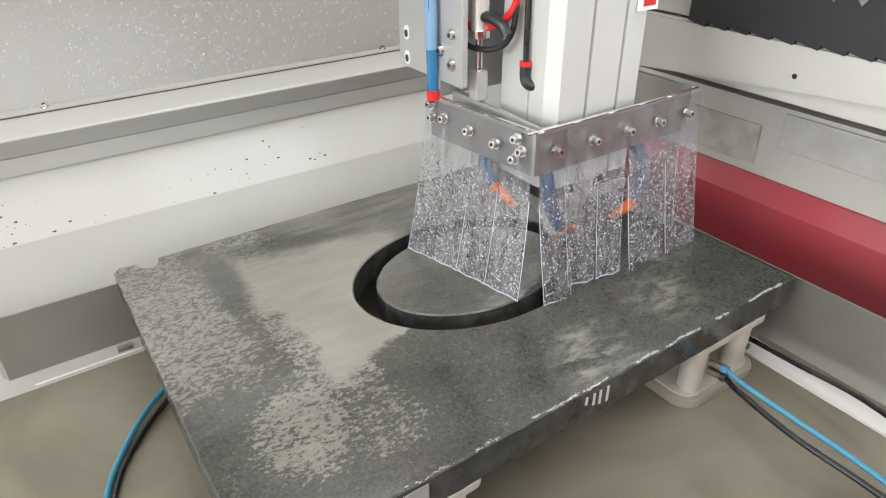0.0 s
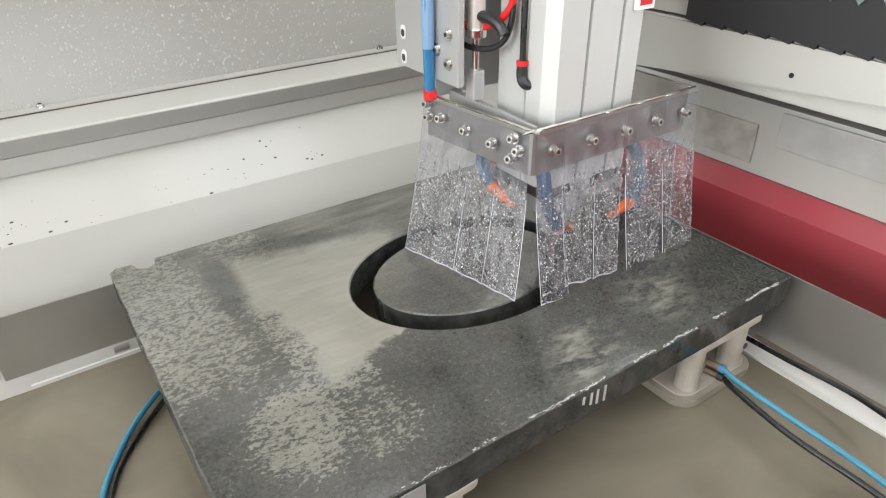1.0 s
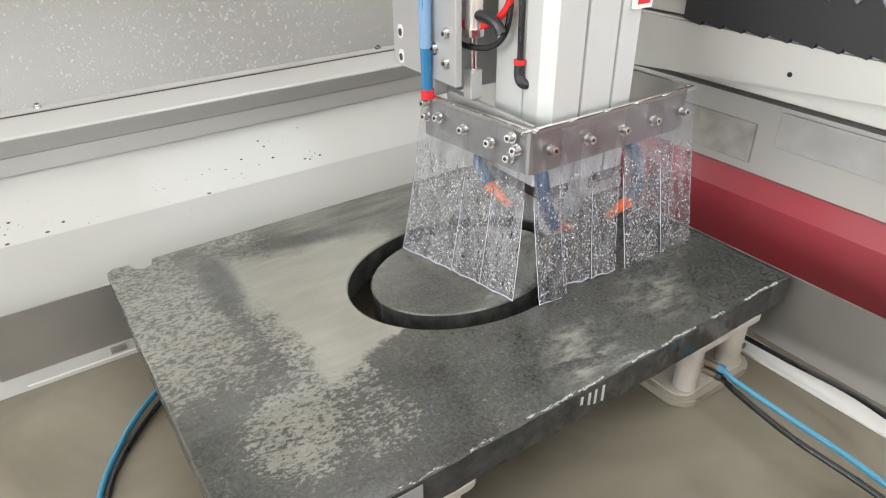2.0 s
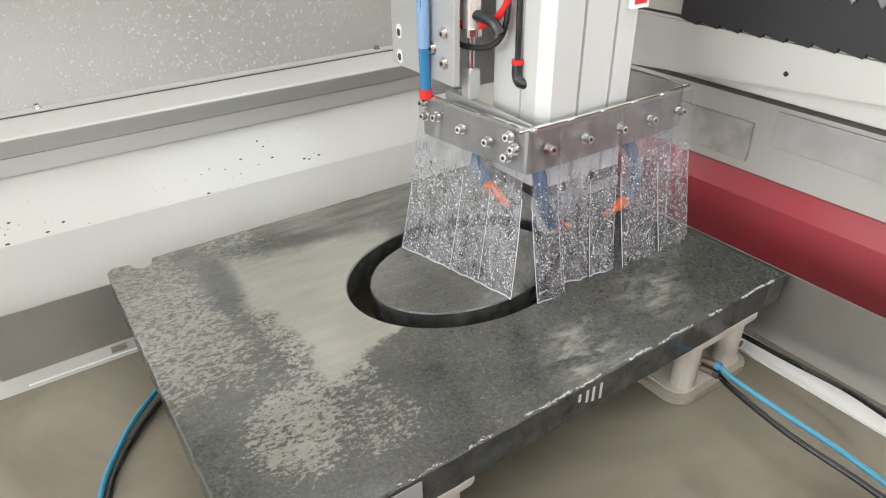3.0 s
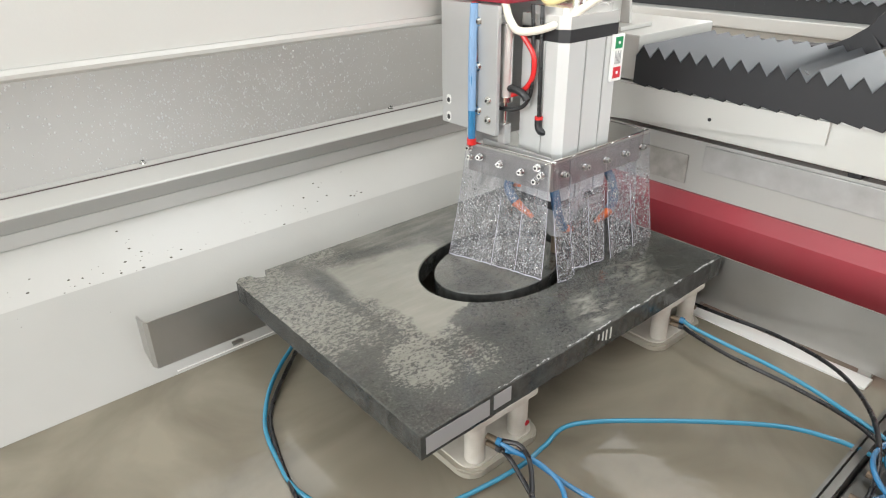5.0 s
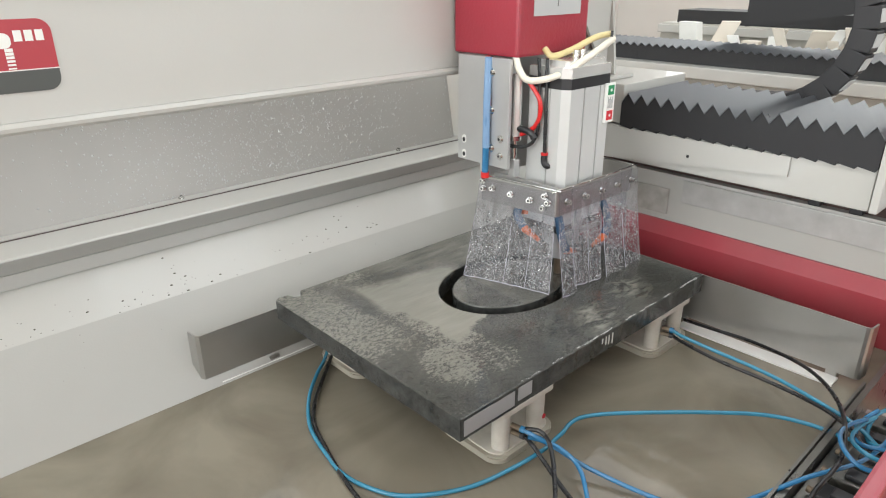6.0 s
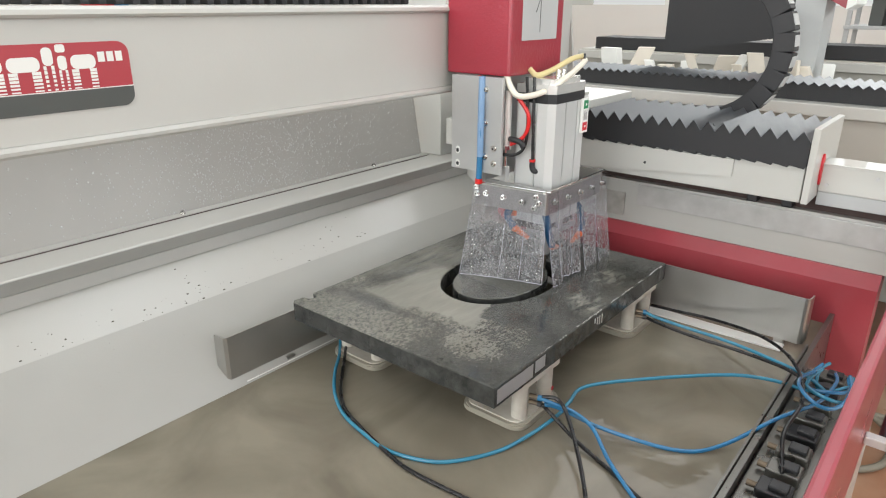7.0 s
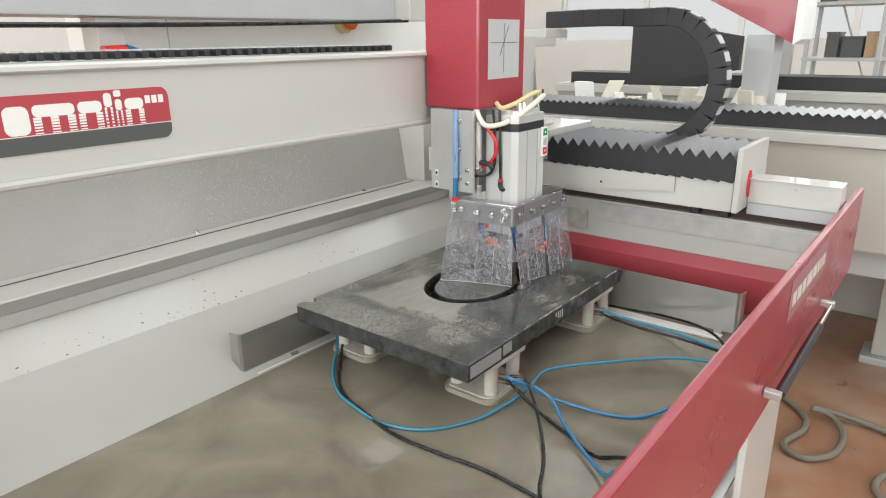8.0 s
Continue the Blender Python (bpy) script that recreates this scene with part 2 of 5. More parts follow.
    grain.inputs["B"].default_value = (0.080, 0.084, 0.075, 1)
    L(ramp(fine, 0.35, 0.7), grain.inputs["Factor"])
    film = nt.nodes.new("ShaderNodeMix")
    film.data_type = "RGBA"
    L(cover, film.inputs["Factor"])
    L(grain.outputs["Result"], film.inputs["A"])
    tone = nt.nodes.new("ShaderNodeMix")
    tone.data_type = "RGBA"
    tone.inputs["A"].default_value = (0.225, 0.219, 0.184, 1)
    tone.inputs["B"].default_value = (0.305, 0.298, 0.255, 1)
    L(ramp(op("ADD", op("MULTIPLY", big, 0.6), op("MULTIPLY", streak, 0.4)), 0.38, 0.62), tone.inputs["Factor"])
    L(tone.outputs["Result"], film.inputs["B"])
    nrm = nt.nodes.new("ShaderNodeSeparateXYZ")
    L(geo.outputs["Normal"], nrm.inputs[0])
    top = ramp(nrm.outputs["Z"], 0.3, 0.8)
    L(op("MULTIPLY", ramp(big, 0.35, 0.6, 0.3, 1.0), ramp(nrm.outputs["Z"], 0.3, 0.8, 0.15, 1.0)), bs.inputs["Coat Weight"])
    side = nt.nodes.new("ShaderNodeMix")
    side.data_type = "RGBA"
    L(top, side.inputs["Factor"])
    sawn = nt.nodes.new("ShaderNodeMix")
    sawn.data_type = "RGBA"
    sawn.inputs["A"].default_value = (0.026, 0.027, 0.026, 1)
    sawn.inputs["B"].default_value = (0.072, 0.074, 0.070, 1)
    L(ramp(mid, 0.35, 0.7), sawn.inputs["Factor"])
    L(sawn.outputs["Result"], side.inputs["A"])
    L(film.outputs["Result"], side.inputs["B"])
    L(side.outputs["Result"], bs.inputs["Base Color"])
    wet = nt.nodes.new("ShaderNodeBump")
    wet.inputs["Strength"].default_value, wet.inputs["Distance"].default_value = 0.28, 0.0012
    ripple = op("ADD", noise_tex(38, 2, 0.5, (0.7, 1.6, 1.0)), op("MULTIPLY", grit if muddy else mid, 0.25))
    if muddy:
        ripple = op("ADD", ripple, op("MULTIPLY", noise_tex(55, 2, 0.5, (0.6, 1.9, 1.0)), op("MULTIPLY", blob(0.56, 0.45, 0.14, 0.13, 20), 2.6)))
    L(ripple, wet.inputs["Height"])
    L(wet.outputs["Normal"], bs.inputs["Coat Normal"])
    bs.inputs["Coat Roughness"].default_value = 0.05
    bs.inputs["Coat IOR"].default_value = 1.5
    L(ramp(mid, 0.3, 0.7, 0.06, 0.27), bs.inputs["Roughness"])
    bp = nt.nodes.new("ShaderNodeBump")
    bp.inputs["Strength"].default_value, bp.inputs["Distance"].default_value = 0.8, 0.0022
    L(op("ADD", op("MULTIPLY", mid, 0.5), op("ADD", op("MULTIPLY", cover, 0.6), op("MULTIPLY", op("MULTIPLY", op("ADD", curl, op("MULTIPLY", grit, 0.5)), op("MAXIMUM", left, foot)), 2.2)) if muddy else op("MULTIPLY", cover, 0.9)), bp.inputs["Height"])
    L(bp.outputs["Normal"], bs.inputs["Normal"])
    return m


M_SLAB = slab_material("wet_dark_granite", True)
M_DISC = slab_material("wet_dark_granite_disc", False)


def water_material():
    m = bpy.data.materials.new("murky_water")
    m.use_nodes = True
    nt = m.node_tree
    bs = nt.nodes["Principled BSDF"]
    L = nt.links.new
    geo = nt.nodes.new("ShaderNodeNewGeometry")
    n = nt.nodes.new("ShaderNodeTexNoise")
    n.inputs["Scale"].default_value, n.inputs["Detail"].default_value, n.inputs["Distortion"].default_value = 4.2, 6, 0.9
    L(geo.outputs["Position"], n.inputs["Vector"])
    mx = nt.nodes.new("ShaderNodeMix")
    mx.data_type = "RGBA"
    mx.inputs["A"].default_value = (0.172, 0.154, 0.117, 1)
    mx.inputs["B"].default_value = (0.262, 0.238, 0.184, 1)
    rp = nt.nodes.new("ShaderNodeMapRange")
    rp.inputs["From Min"].default_value, rp.inputs["From Max"].default_value = 0.35, 0.65
    L(n.outputs["Fac"], rp.inputs["Value"])
    L(rp.outputs["Result"], mx.inputs["Factor"])
    L(mx.outputs["Result"], bs.inputs["Base Color"])
    bs.inputs["Roughness"].default_value = 0.06
    bs.inputs["IOR"].default_value = 1.33
    w = nt.nodes.new("ShaderNodeTexNoise")
    w.inputs["Scale"].default_value, w.inputs["Detail"].default_value = 28, 2
    L(geo.outputs["Position"], w.inputs["Vector"])
    bp = nt.nodes.new("ShaderNodeBump")
    bp.inputs["Strength"].default_value, bp.inputs["Distance"].default_value = 0.25, 0.0015
    L(w.outputs["Fac"], bp.inputs["Height"])
    L(bp.outputs["Normal"], bs.inputs["Normal"])
    return m


M_WATER = water_material()


def clear_material(name, tint, rough, bump):
    m = bpy.data.materials.new(name)
    m.use_nodes = True
    nt = m.node_tree
    bs = nt.nodes["Principled BSDF"]
    bs.inputs["Base Color"].default_value = (*tint, 1)
    bs.inputs["Roughness"].default_value = rough
    bs.inputs["Transmission Weight"].default_value = 1.0
    bs.inputs["IOR"].default_value = 1.35
    geo = nt.nodes.new("ShaderNodeNewGeometry")
    n = nt.nodes.new("ShaderNodeTexNoise")
    n.inputs["Scale"].default_value, n.inputs["Detail"].default_value = 90, 4
    nt.links.new(geo.outputs["Position"], n.inputs["Vector"])
    bp = nt.nodes.new("ShaderNodeBump")
    bp.inputs["Strength"].default_value, bp.inputs["Distance"].default_value = bump, 0.001
    nt.links.new(n.outputs["Fac"], bp.inputs["Height"])
    nt.links.new(bp.outputs["Normal"], bs.inputs["Normal"])
    return m


def film_material():
    """Thin clear plastic: mostly see-through, with a wet milky gloss."""
    m = bpy.data.materials.new("clear_wet_plastic")
    m.use_nodes = True
    nt = m.node_tree
    bs = nt.nodes["Principled BSDF"]
    L = nt.links.new
    bs.inputs["Base Color"].default_value = (0.66, 0.66, 0.68, 1)
    bs.inputs["Roughness"].default_value = 0.10
    geo = nt.nodes.new("ShaderNodeNewGeometry")
    mp = nt.nodes.new("ShaderNodeMapping")
    mp.inputs["Scale"].default_value = (1, 1, 0.28)
    L(geo.outputs["Position"], mp.inputs["Vector"])
    n = nt.nodes.new("ShaderNodeTexNoise")
    n.inputs["Scale"].default_value, n.inputs["Detail"].default_value, n.inputs["Roughness"].default_value = 95, 5, 0.65
    L(mp.outputs["Vector"], n.inputs["Vector"])
    v = nt.nodes.new("ShaderNodeTexVoronoi")
    v.inputs["Scale"].default_value = 190
    L(geo.outputs["Position"], v.inputs["Vector"])
    r1 = nt.nodes.new("ShaderNodeMapRange")
    r1.inputs["From Min"].default_value, r1.inputs["From Max"].default_value = 0.40, 0.72
    r1.inputs["To Min"].default_value, r1.inputs["To Max"].default_value = 0.05, 0.27
    L(n.outputs["Fac"], r1.inputs["Value"])
    r2 = nt.nodes.new("ShaderNodeMapRange")
    r2.inputs["From Min"].default_value, r2.inputs["From Max"].default_value = 0.30, 0.16
    r2.inputs["To Min"].default_value, r2.inputs["To Max"].default_value = 0.0, 0.14
    L(v.outputs["Distance"], r2.inputs["Value"])
    add = nt.nodes.new("ShaderNodeMath")
    add.operation = "ADD"
    L(r1.outputs["Result"], add.inputs[0])
    L(r2.outputs["Result"], add.inputs[1])
    sep = nt.nodes.new("ShaderNodeSeparateXYZ")
    L(geo.outputs["Position"], sep.inputs[0])
    wet = nt.nodes.new("ShaderNodeMapRange")
    wet.inputs["From Min"].default_value, wet.inputs["From Max"].default_value = 0.315, 0.270
    wet.inputs["To Min"].default_value = 0.3
    L(sep.outputs["Z"], wet.inputs["Value"])
    amount = nt.nodes.new("ShaderNodeMath")
    amount.operation = "MULTIPLY"
    L(add.outputs[0], amount.inputs[0])
    L(wet.outputs["Result"], amount.inputs[1])
    bp = nt.nodes.new("ShaderNodeBump")
    bp.inputs["Strength"].default_value, bp.inputs["Distance"].default_value = 0.6, 0.001
    L(add.outputs[0], bp.inputs["Height"])
    L(bp.outputs["Normal"], bs.inputs["Normal"])
    tr = nt.nodes.new("ShaderNodeBsdfTransparent")
    tr.inputs["Color"].default_value = (0.90, 0.90, 0.92, 1)
    mx = nt.nodes.new("ShaderNodeMixShader")
    L(amount.outputs[0], mx.inputs["Fac"])
    L(tr.outputs[0], mx.inputs[1])
    L(bs.outputs[0], mx.inputs[2])
    L(mx.outputs[0], nt.nodes["Material Output"].inputs["Surface"])
    return m


M_PVC = film_material()
M_EDGE = mat("milky_cut_edge", (0.72, 0.70, 0.80), 0.25, var=0.04, bump=0.0)
M_DROP = clear_material("water_drop", (1, 1, 1), 0.0, 0.0)


def bead_material():
    """Small beads of water: half clear, with a bright wet gloss."""
    m = bpy.data.materials.new("water_bead")
    m.use_nodes = True
    nt = m.node_tree
    bs = nt.nodes["Principled BSDF"]
    bs.inputs["Base Color"].default_value = (0.74, 0.74, 0.73, 1)
    bs.inputs["Roughness"].default_value = 0.06
    bs.inputs["Specular IOR Level"].default_value = 0.8
    tr = nt.nodes.new("ShaderNodeBsdfTransparent")
    mx = nt.nodes.new("ShaderNodeMixShader")
    mx.inputs["Fac"].default_value = 0.7
    nt.links.new(tr.outputs[0], mx.inputs[1])
    nt.links.new(bs.outputs[0], mx.inputs[2])
    nt.links.new(mx.outputs[0], nt.nodes["Material Output"].inputs["Surface"])
    return m


M_BEAD = bead_material()


# ---- building helpers ----
def mesh_of(bm, name, material, smooth=False):
    me = bpy.data.meshes.new(name)
    bmesh.ops.recalc_face_normals(bm, faces=bm.faces)
    for f in bm.faces:
        f.smooth = smooth
    bm.to_mesh(me)
    bm.free()
    for mm in (material if isinstance(material, (list, tuple)) else [material]):
        me.materials.append(mm)
    return me


def part(name, bm, material, parent=None, label="", smooth=False):
    ob = new(name, mesh_of(bm, name, material, smooth))
    ob.parent = parent
    return tagged(ob, label) if label else ob


def thing(name, label, category, group="", kind=""):
    return tagged(new(name), label, category, group, kind)


def setting(name, bm, material, label, category, smooth=False):
    return tagged(part(name, bm, material, None, "", smooth), label, category, "", "structure")


def box(lo, hi, bevel=0.0, bm=None, seg=2):
    bm = bm or bmesh.new()
    size = [b - a for a, b in zip(lo, hi)]
    mid = [(a + b) / 2 for a, b in zip(lo, hi)]
    r = bmesh.ops.create_cube(bm, size=1.0, matrix=Matrix.Translation(mid) @ Matrix.Diagonal((*size, 1)))
    if bevel:
        es = {e for v in r["verts"] for e in v.link_edges}
        bmesh.ops.bevel(bm, geom=list(es), offset=bevel, segments=seg, affect="EDGES", profile=0.6)
    return bm


def rod(a, b, r, r2=None, n=20, bm=None, bevel=0.0):
    bm = bm or bmesh.new()
    a, b = Vector(a), Vector(b)
    q = (b - a).to_track_quat("Z", "Y").to_matrix().to_4x4()
    res = bmesh.ops.create_cone(bm, cap_ends=True, segments=n, radius1=r, radius2=r if r2 is None else r2, depth=(b - a).length, matrix=Matrix.Translation((a + b) / 2) @ q)
    if bevel:
        es = {e for v in res["verts"] for e in v.link_edges if len(e.link_faces) == 2 and e.calc_face_angle(0) > 1.0}
        bmesh.ops.bevel(bm, geom=list(es), offset=bevel, segments=2, affect="EDGES")
    return bm


def extrude(profile, axis, lo, hi, bm=None):
    """A closed profile in the two other axes, drawn out along axis."""
    bm = bm or bmesh.new()
    k = "xyz".index(axis)

    def at(p, d):
        q = list(p)
        q.insert(k, d)
        return bm.verts.new(q)

    a = [at(p, lo) for p in profile]
    b = [at(p, hi) for p in profile]
    n = len(profile)
    for i in range(n):
        bm.faces.new((a[i], a[(i + 1) % n], b[(i + 1) % n], b[i]))
    bm.faces.new(a)
    bm.faces.new(b)
    return bm


def smooth_path(pts, steps=8):
    p = [Vector(q) for q in pts]
    p = [2 * p[0] - p[1]] + p + [2 * p[-1] - p[-2]]
    out = []
    for i in range(1, len(p) - 2):
        for s in range(steps):
            t = s / steps
            a, b, c, d = p[i - 1], p[i], p[i + 1], p[i + 2]
            out.append(0.5 * (2 * b + (c - a) * t + (2 * a - 5 * b + 4 * c - d) * t * t + (3 * b - a - 3 * c + d) * t ** 3))
    return out + [p[-2]]


def tube(pts, r, n=10, bm=None, steps=8):
    bm = bm or bmesh.new()
    path = smooth_path(pts, steps)
    up = Vector((0.1, 0.2, 1)).normalized()
    rings = []
    for i, p in enumerate(path):
        d = (path[min(i + 1, len(path) - 1)] - path[max(i - 1, 0)]).normalized()
        side = d.cross(up)
        if side.length < 1e-3:
            side = d.cross(Vector((1, 0, 0)))
        side.normalize()
        up = side.cross(d).normalized()
        rings.append([bm.verts.new(p + r * (math.cos(2 * math.pi * k / n) * side + math.sin(2 * math.pi * k / n) * up)) for k in range(n)])
    for a, b in zip(rings, rings[1:]):
        for k in range(n):
            bm.faces.new((a[k], a[(k + 1) % n], b[(k + 1) % n], b[k]))
    bm.faces.new(rings[0])
    bm.faces.new(rings[-1])
    return bm


def bolt(p, axis, r=0.0048, h=0.006, parent=None, label=""):
    """A socket-head screw whose head stands out along axis from p."""
    p, a = Vector(p), Vector(axis).normalized()
    bm = rod(p, p + a * h, r, n=14, bevel=0.0006)
    rod(p - a * 0.0005, p + a * 0.0012, r * 1.45, n=14, bm=bm)
    ob = part("screw", bm, M_CHROME, parent, label, False)
    part("socket", rod(p + a * (h - 0.001), p + a * (h + 0.0003), r * 0.5, n=6), M_BLACK, ob)
    return ob


def scatter(name, sub, poses, material, parent, label):
    """Many small balls, one at each pose, joined into one mesh of kind stuff."""
    t = bmesh.new()
    bmesh.ops.create_icosphere(t, subdivisions=sub, radius=1.0)
    co = np.array([(*v.co, 1.0) for v in t.verts])
    fs = np.array([[v.index for v in f.verts] for f in t.faces])
    t.free()
    vs = np.concatenate([(co @ np.array(m).T)[:, :3] for m in poses])
    faces = np.concatenate([fs + i * len(co) for i in range(len(poses))])
    me = bpy.data.meshes.new(name)
    me.from_pydata(vs.tolist(), [], faces.tolist())
    me.polygons.foreach_set("use_smooth", [True] * len(me.polygons))
    me.materials.append(material)
    ob = new(name, me)
    ob.parent = parent
    return tagged(ob, label, kind="stuff")


def rounded_rect(w, h, r, n=6):
    out = []
    for cx, cy, a0 in ((w / 2 - r, h / 2 - r, 0), (-w / 2 + r, h / 2 - r, 90), (-w / 2 + r, -h / 2 + r, 180), (w / 2 - r, -h / 2 + r, 270)):
        for i in range(n + 1):
            a = radians(a0 + 90 * i / n)
            out.append((cx + r * math.cos(a), cy + r * math.sin(a)))
    return out


def text_mesh(body, size, m, material, name, parent, label=""):
    cu = bpy.data.curves.new(name, "FONT")
    cu.body, cu.size, cu.extrude = body, size, 0.0004
    tmp = bpy.data.objects.new(name, cu)
    scene.collection.objects.link(tmp)
    me = bpy.data.meshes.new_from_object(tmp.evaluated_get(bpy.context.evaluated_depsgraph_get()))
    bpy.data.objects.remove(tmp)
    me.transform(m)
    me.materials.clear()
    me.materials.append(material)
    ob = new(name, me)
    ob.parent = parent
    return tagged(ob, label) if label else ob


# ---- hall ----
FLOOR_Z = -0.75
HX0, HX1, HY0, HY1, HZ = -6.0, 9.0, -5.0, 6.0, 4.2
floor = setting("floor", box((HX0 - 0.2, HY0 - 0.2, FLOOR_Z - 0.1), (HX1 + 0.2, HY1 + 0.2, FLOOR_Z)), M_TILE, "worn terracotta-coloured floor with pale dried mud", "floor")
bm = box((HX0 - 0.2, HY0 - 0.2, FLOOR_Z), (HX0, HY1 + 0.2, 0.7))
box((HX0 - 0.2, HY0 - 0.2, 3.1), (HX0, HY1 + 0.2, HZ), bm=bm)
box((HX0 - 0.2, HY0 - 0.2, 0.7), (HX0, -2.6, 3.1), bm=bm)
box((HX0 - 0.2, 3.8, 0.7), (HX0, HY1 + 0.2, 3.1), bm=bm)
setting("wall_west", bm, M_HALL, "pale plaster wall with a wide window opening", "wall")
setting("wall_north", box((HX0, HY1, FLOOR_Z), (HX1, HY1 + 0.2, HZ)), M_HALL, "plain pale plaster wall of the hall", "wall")
bm = box((HX0, HY0 - 0.2, FLOOR_Z), (HX1, HY0, 0.7))
box((HX0, HY0 - 0.2, 3.1), (HX1, HY0, HZ), bm=bm)
box((HX0, HY0 - 0.2, 0.7), (-3.0, HY0, 3.1), bm=bm)
box((4.6, HY0 - 0.2, 0.7), (HX1, HY0, 3.1), bm=bm)
setting("wall_south", bm, M_HALL, "pale plaster wall with a wide window opening", "wall")
bm = box((HX1, HY0 - 0.2, FLOOR_Z), (HX1 + 0.2, HY1 + 0.2, 0.7))
box((HX1, HY0 - 0.2, 3.9), (HX1 + 0.2, HY1 + 0.2, HZ), bm=bm)
box((HX1, HY0 - 0.2, 0.7), (HX1 + 0.2, -1.7, 3.9), bm=bm)
box((HX1, 5.1, 0.7), (HX1 + 0.2, HY1 + 0.2, 3.9), bm=bm)
setting("wall_east", bm, M_HALL, "pale plaster wall with a wide window opening", "wall")
win = tagged(new("window_1"), "wide window with white mullions and clear panes", "window", "", "structure")
bm = bmesh.new()
for i in range(6):
    y = -1.7 + 6.8 * i / 5
    box((HX1 + 0.05, y - 0.04, 0.7), (HX1 + 0.12, y + 0.04, 3.9), bm=bm)
box((HX1 + 0.06, -1.7, 2.25), (HX1 + 0.11, 5.1, 2.33), bm=bm)
part("window_frame", bm, M_LWHITE, win)
bm = bmesh.new()
xs = [HX0 - 0.2] + [v for s in SKYLIGHTS for v in s] + [HX1 + 0.2]
for a, b in zip(xs[0::2], xs[1::2]):
    box((a, HY0 - 0.2, HZ), (b, HY1 + 0.2, HZ + 0.15), bm=bm)
for a, b in SKYLIGHTS:
    box((a, HY0 - 0.2, HZ), (b, -4.0, HZ + 0.15), bm=bm)
    box((a, 5.0, HZ), (b, HY1 + 0.2, HZ + 0.15), bm=bm)
setting("ceiling", bm, M_CEIL, "pale hall ceiling with long skylight openings", "ceiling")

glow = bpy.data.materials.new("bright_overcast_sky")
glow.use_nodes = True
gb = glow.node_tree.nodes["Principled BSDF"]
gb.inputs["Base Color"].default_value = (0.02, 0.02, 0.02, 1)
gb.inputs["Emission Color"].default_value = (0.97, 0.99, 1.0, 1)
gb.inputs["Emission Strength"].default_value = 1.1
setting("backdrop", box((HX1 + 2.0, -6.0, FLOOR_Z), (HX1 + 2.05, 9.0, 6.0)), glow, "bright overcast sky outside the window", "backdrop")

# ---- machine bed: basin of the stone router ----
bed = thing("machine_bed", "white and red painted basin of a stone router, wet inside", "machine bed")
X0, X1 = -1.75, 1.0
WALL = [(0.865, -0.03), (0.878, 0.0), (1.055, 0.125), (1.152, 0.1845), (1.1575, 0.1865), (1.1575, 0.2165), (1.154, 0.2185), (1.154, 0.243), (1.158, 0.245), (1.40, 0.245), (1.40, -0.12), (0.865, -0.12)]
part("rear_wall", extrude(WALL, "x", X0, X1 + 0.35), M_WHITE, bed, "white painted sloping rear wall with dried splashes")
# base colour darker than the wall above, partly standing in for shade
part("lower_face", extrude([(0.8765, 0.0005), (0.8788, -0.0022), (1.0545, 0.1222), (1.0522, 0.1245)], "x", X0, X1 + 0.0), M_MUDSHADE, bed, "lower wall face greyed by dried slurry and painted shade")
part("ledge_strip", extrude([(1.1545, 0.1885), (1.1573, 0.1885), (1.1573, 0.2155), (1.1545, 0.2155)], "x", X0, X1 - 0.002), M_LEDGE2, bed, "pale grey rail edge strip")
part("ledge_strip", extrude([(1.149, 0.2185), (1.1535, 0.2185), (1.1535, 0.2425), (1.149, 0.2425)], "x", X0, X1 - 0.002), M_LEDGE, bed, "grey rail edge strip")
part("basin_floor", box((X0, 0.0325, -0.05), (X1 - 0.004, 0.864, -0.02)), M_CUPB, bed, "mud-coated basin floor")
part("right_wall_red", extrude([(0.975, -0.12), (0.970, 0.108), (0.992, 0.139), (1.06, 0.139), (1.06, -0.12)], "y", -0.05, 1.0), M_REDWALL, bed, "dark red lower side wall")
part("right_wall_white", extrude([(0.999, 0.1395), (1.0, 0.258), (1.25, 0.258), (1.25, 0.1395)], "y", -0.105, 1.15), M_WHITE, bed, "white upper side wall")
part("side_pocket", box((0.9935, -0.08, 0.195), (0.9985, 0.55, 0.252), 0.002), M_POCKET, bed, "dull wet steel plate on the side wall")
part("mud_plate", box((0.9945, 0.585, 0.155), (0.9985, 0.80, 0.222), 0.002), M_STAINED, bed, "muddy stained plate")
# solid dark block stands in for the shaded gap below the cover
part("rail_gap", box((1.02, -0.105, 0.2585), (1.20, 1.15, 0.302)), M_DARK, bed, "dark brown block painted as shade under the rail cover")
part("front_wall", box((X0, 0.022, -0.12), (0.97, 0.032, 0.030)), M_WETSTEEL, bed, "dark wet steel front edge")
part("shelf", box((-0.45, -0.100, -0.028), (0.76, 0.0215, -0.0195)), M_STEEL, bed)
part("left_wall", box((X0 - 0.02, 0.022, -0.12), (X0, 1.40, 0.25)), M_WHITE, bed)
bm = box((X0, 0.022, -0.16), (X1 + 0.3, 1.40, -0.121))
part("base_frame", bm, M_WHITE, bed)
part("panel_leg", box((0.20, -0.1195, FLOOR_Z), (0.46, -0.107, 0.0945), 0.003), M_WHITE, bed, "white plate leg behind the front panel")
part("panel_leg", box((-1.60, -0.1195, FLOOR_Z), (-1.35, -0.107, 0.0945), 0.003), M_WHITE, bed)
for x in (-1.6, 0.17, 1.15):
    for y in (0.075, 1.30):
        part("leg", box((x - 0.05, y - 0.045, FLOOR_Z), (x + 0.05, y + 0.045, -0.1605), 0.004), M_WHITE, bed)
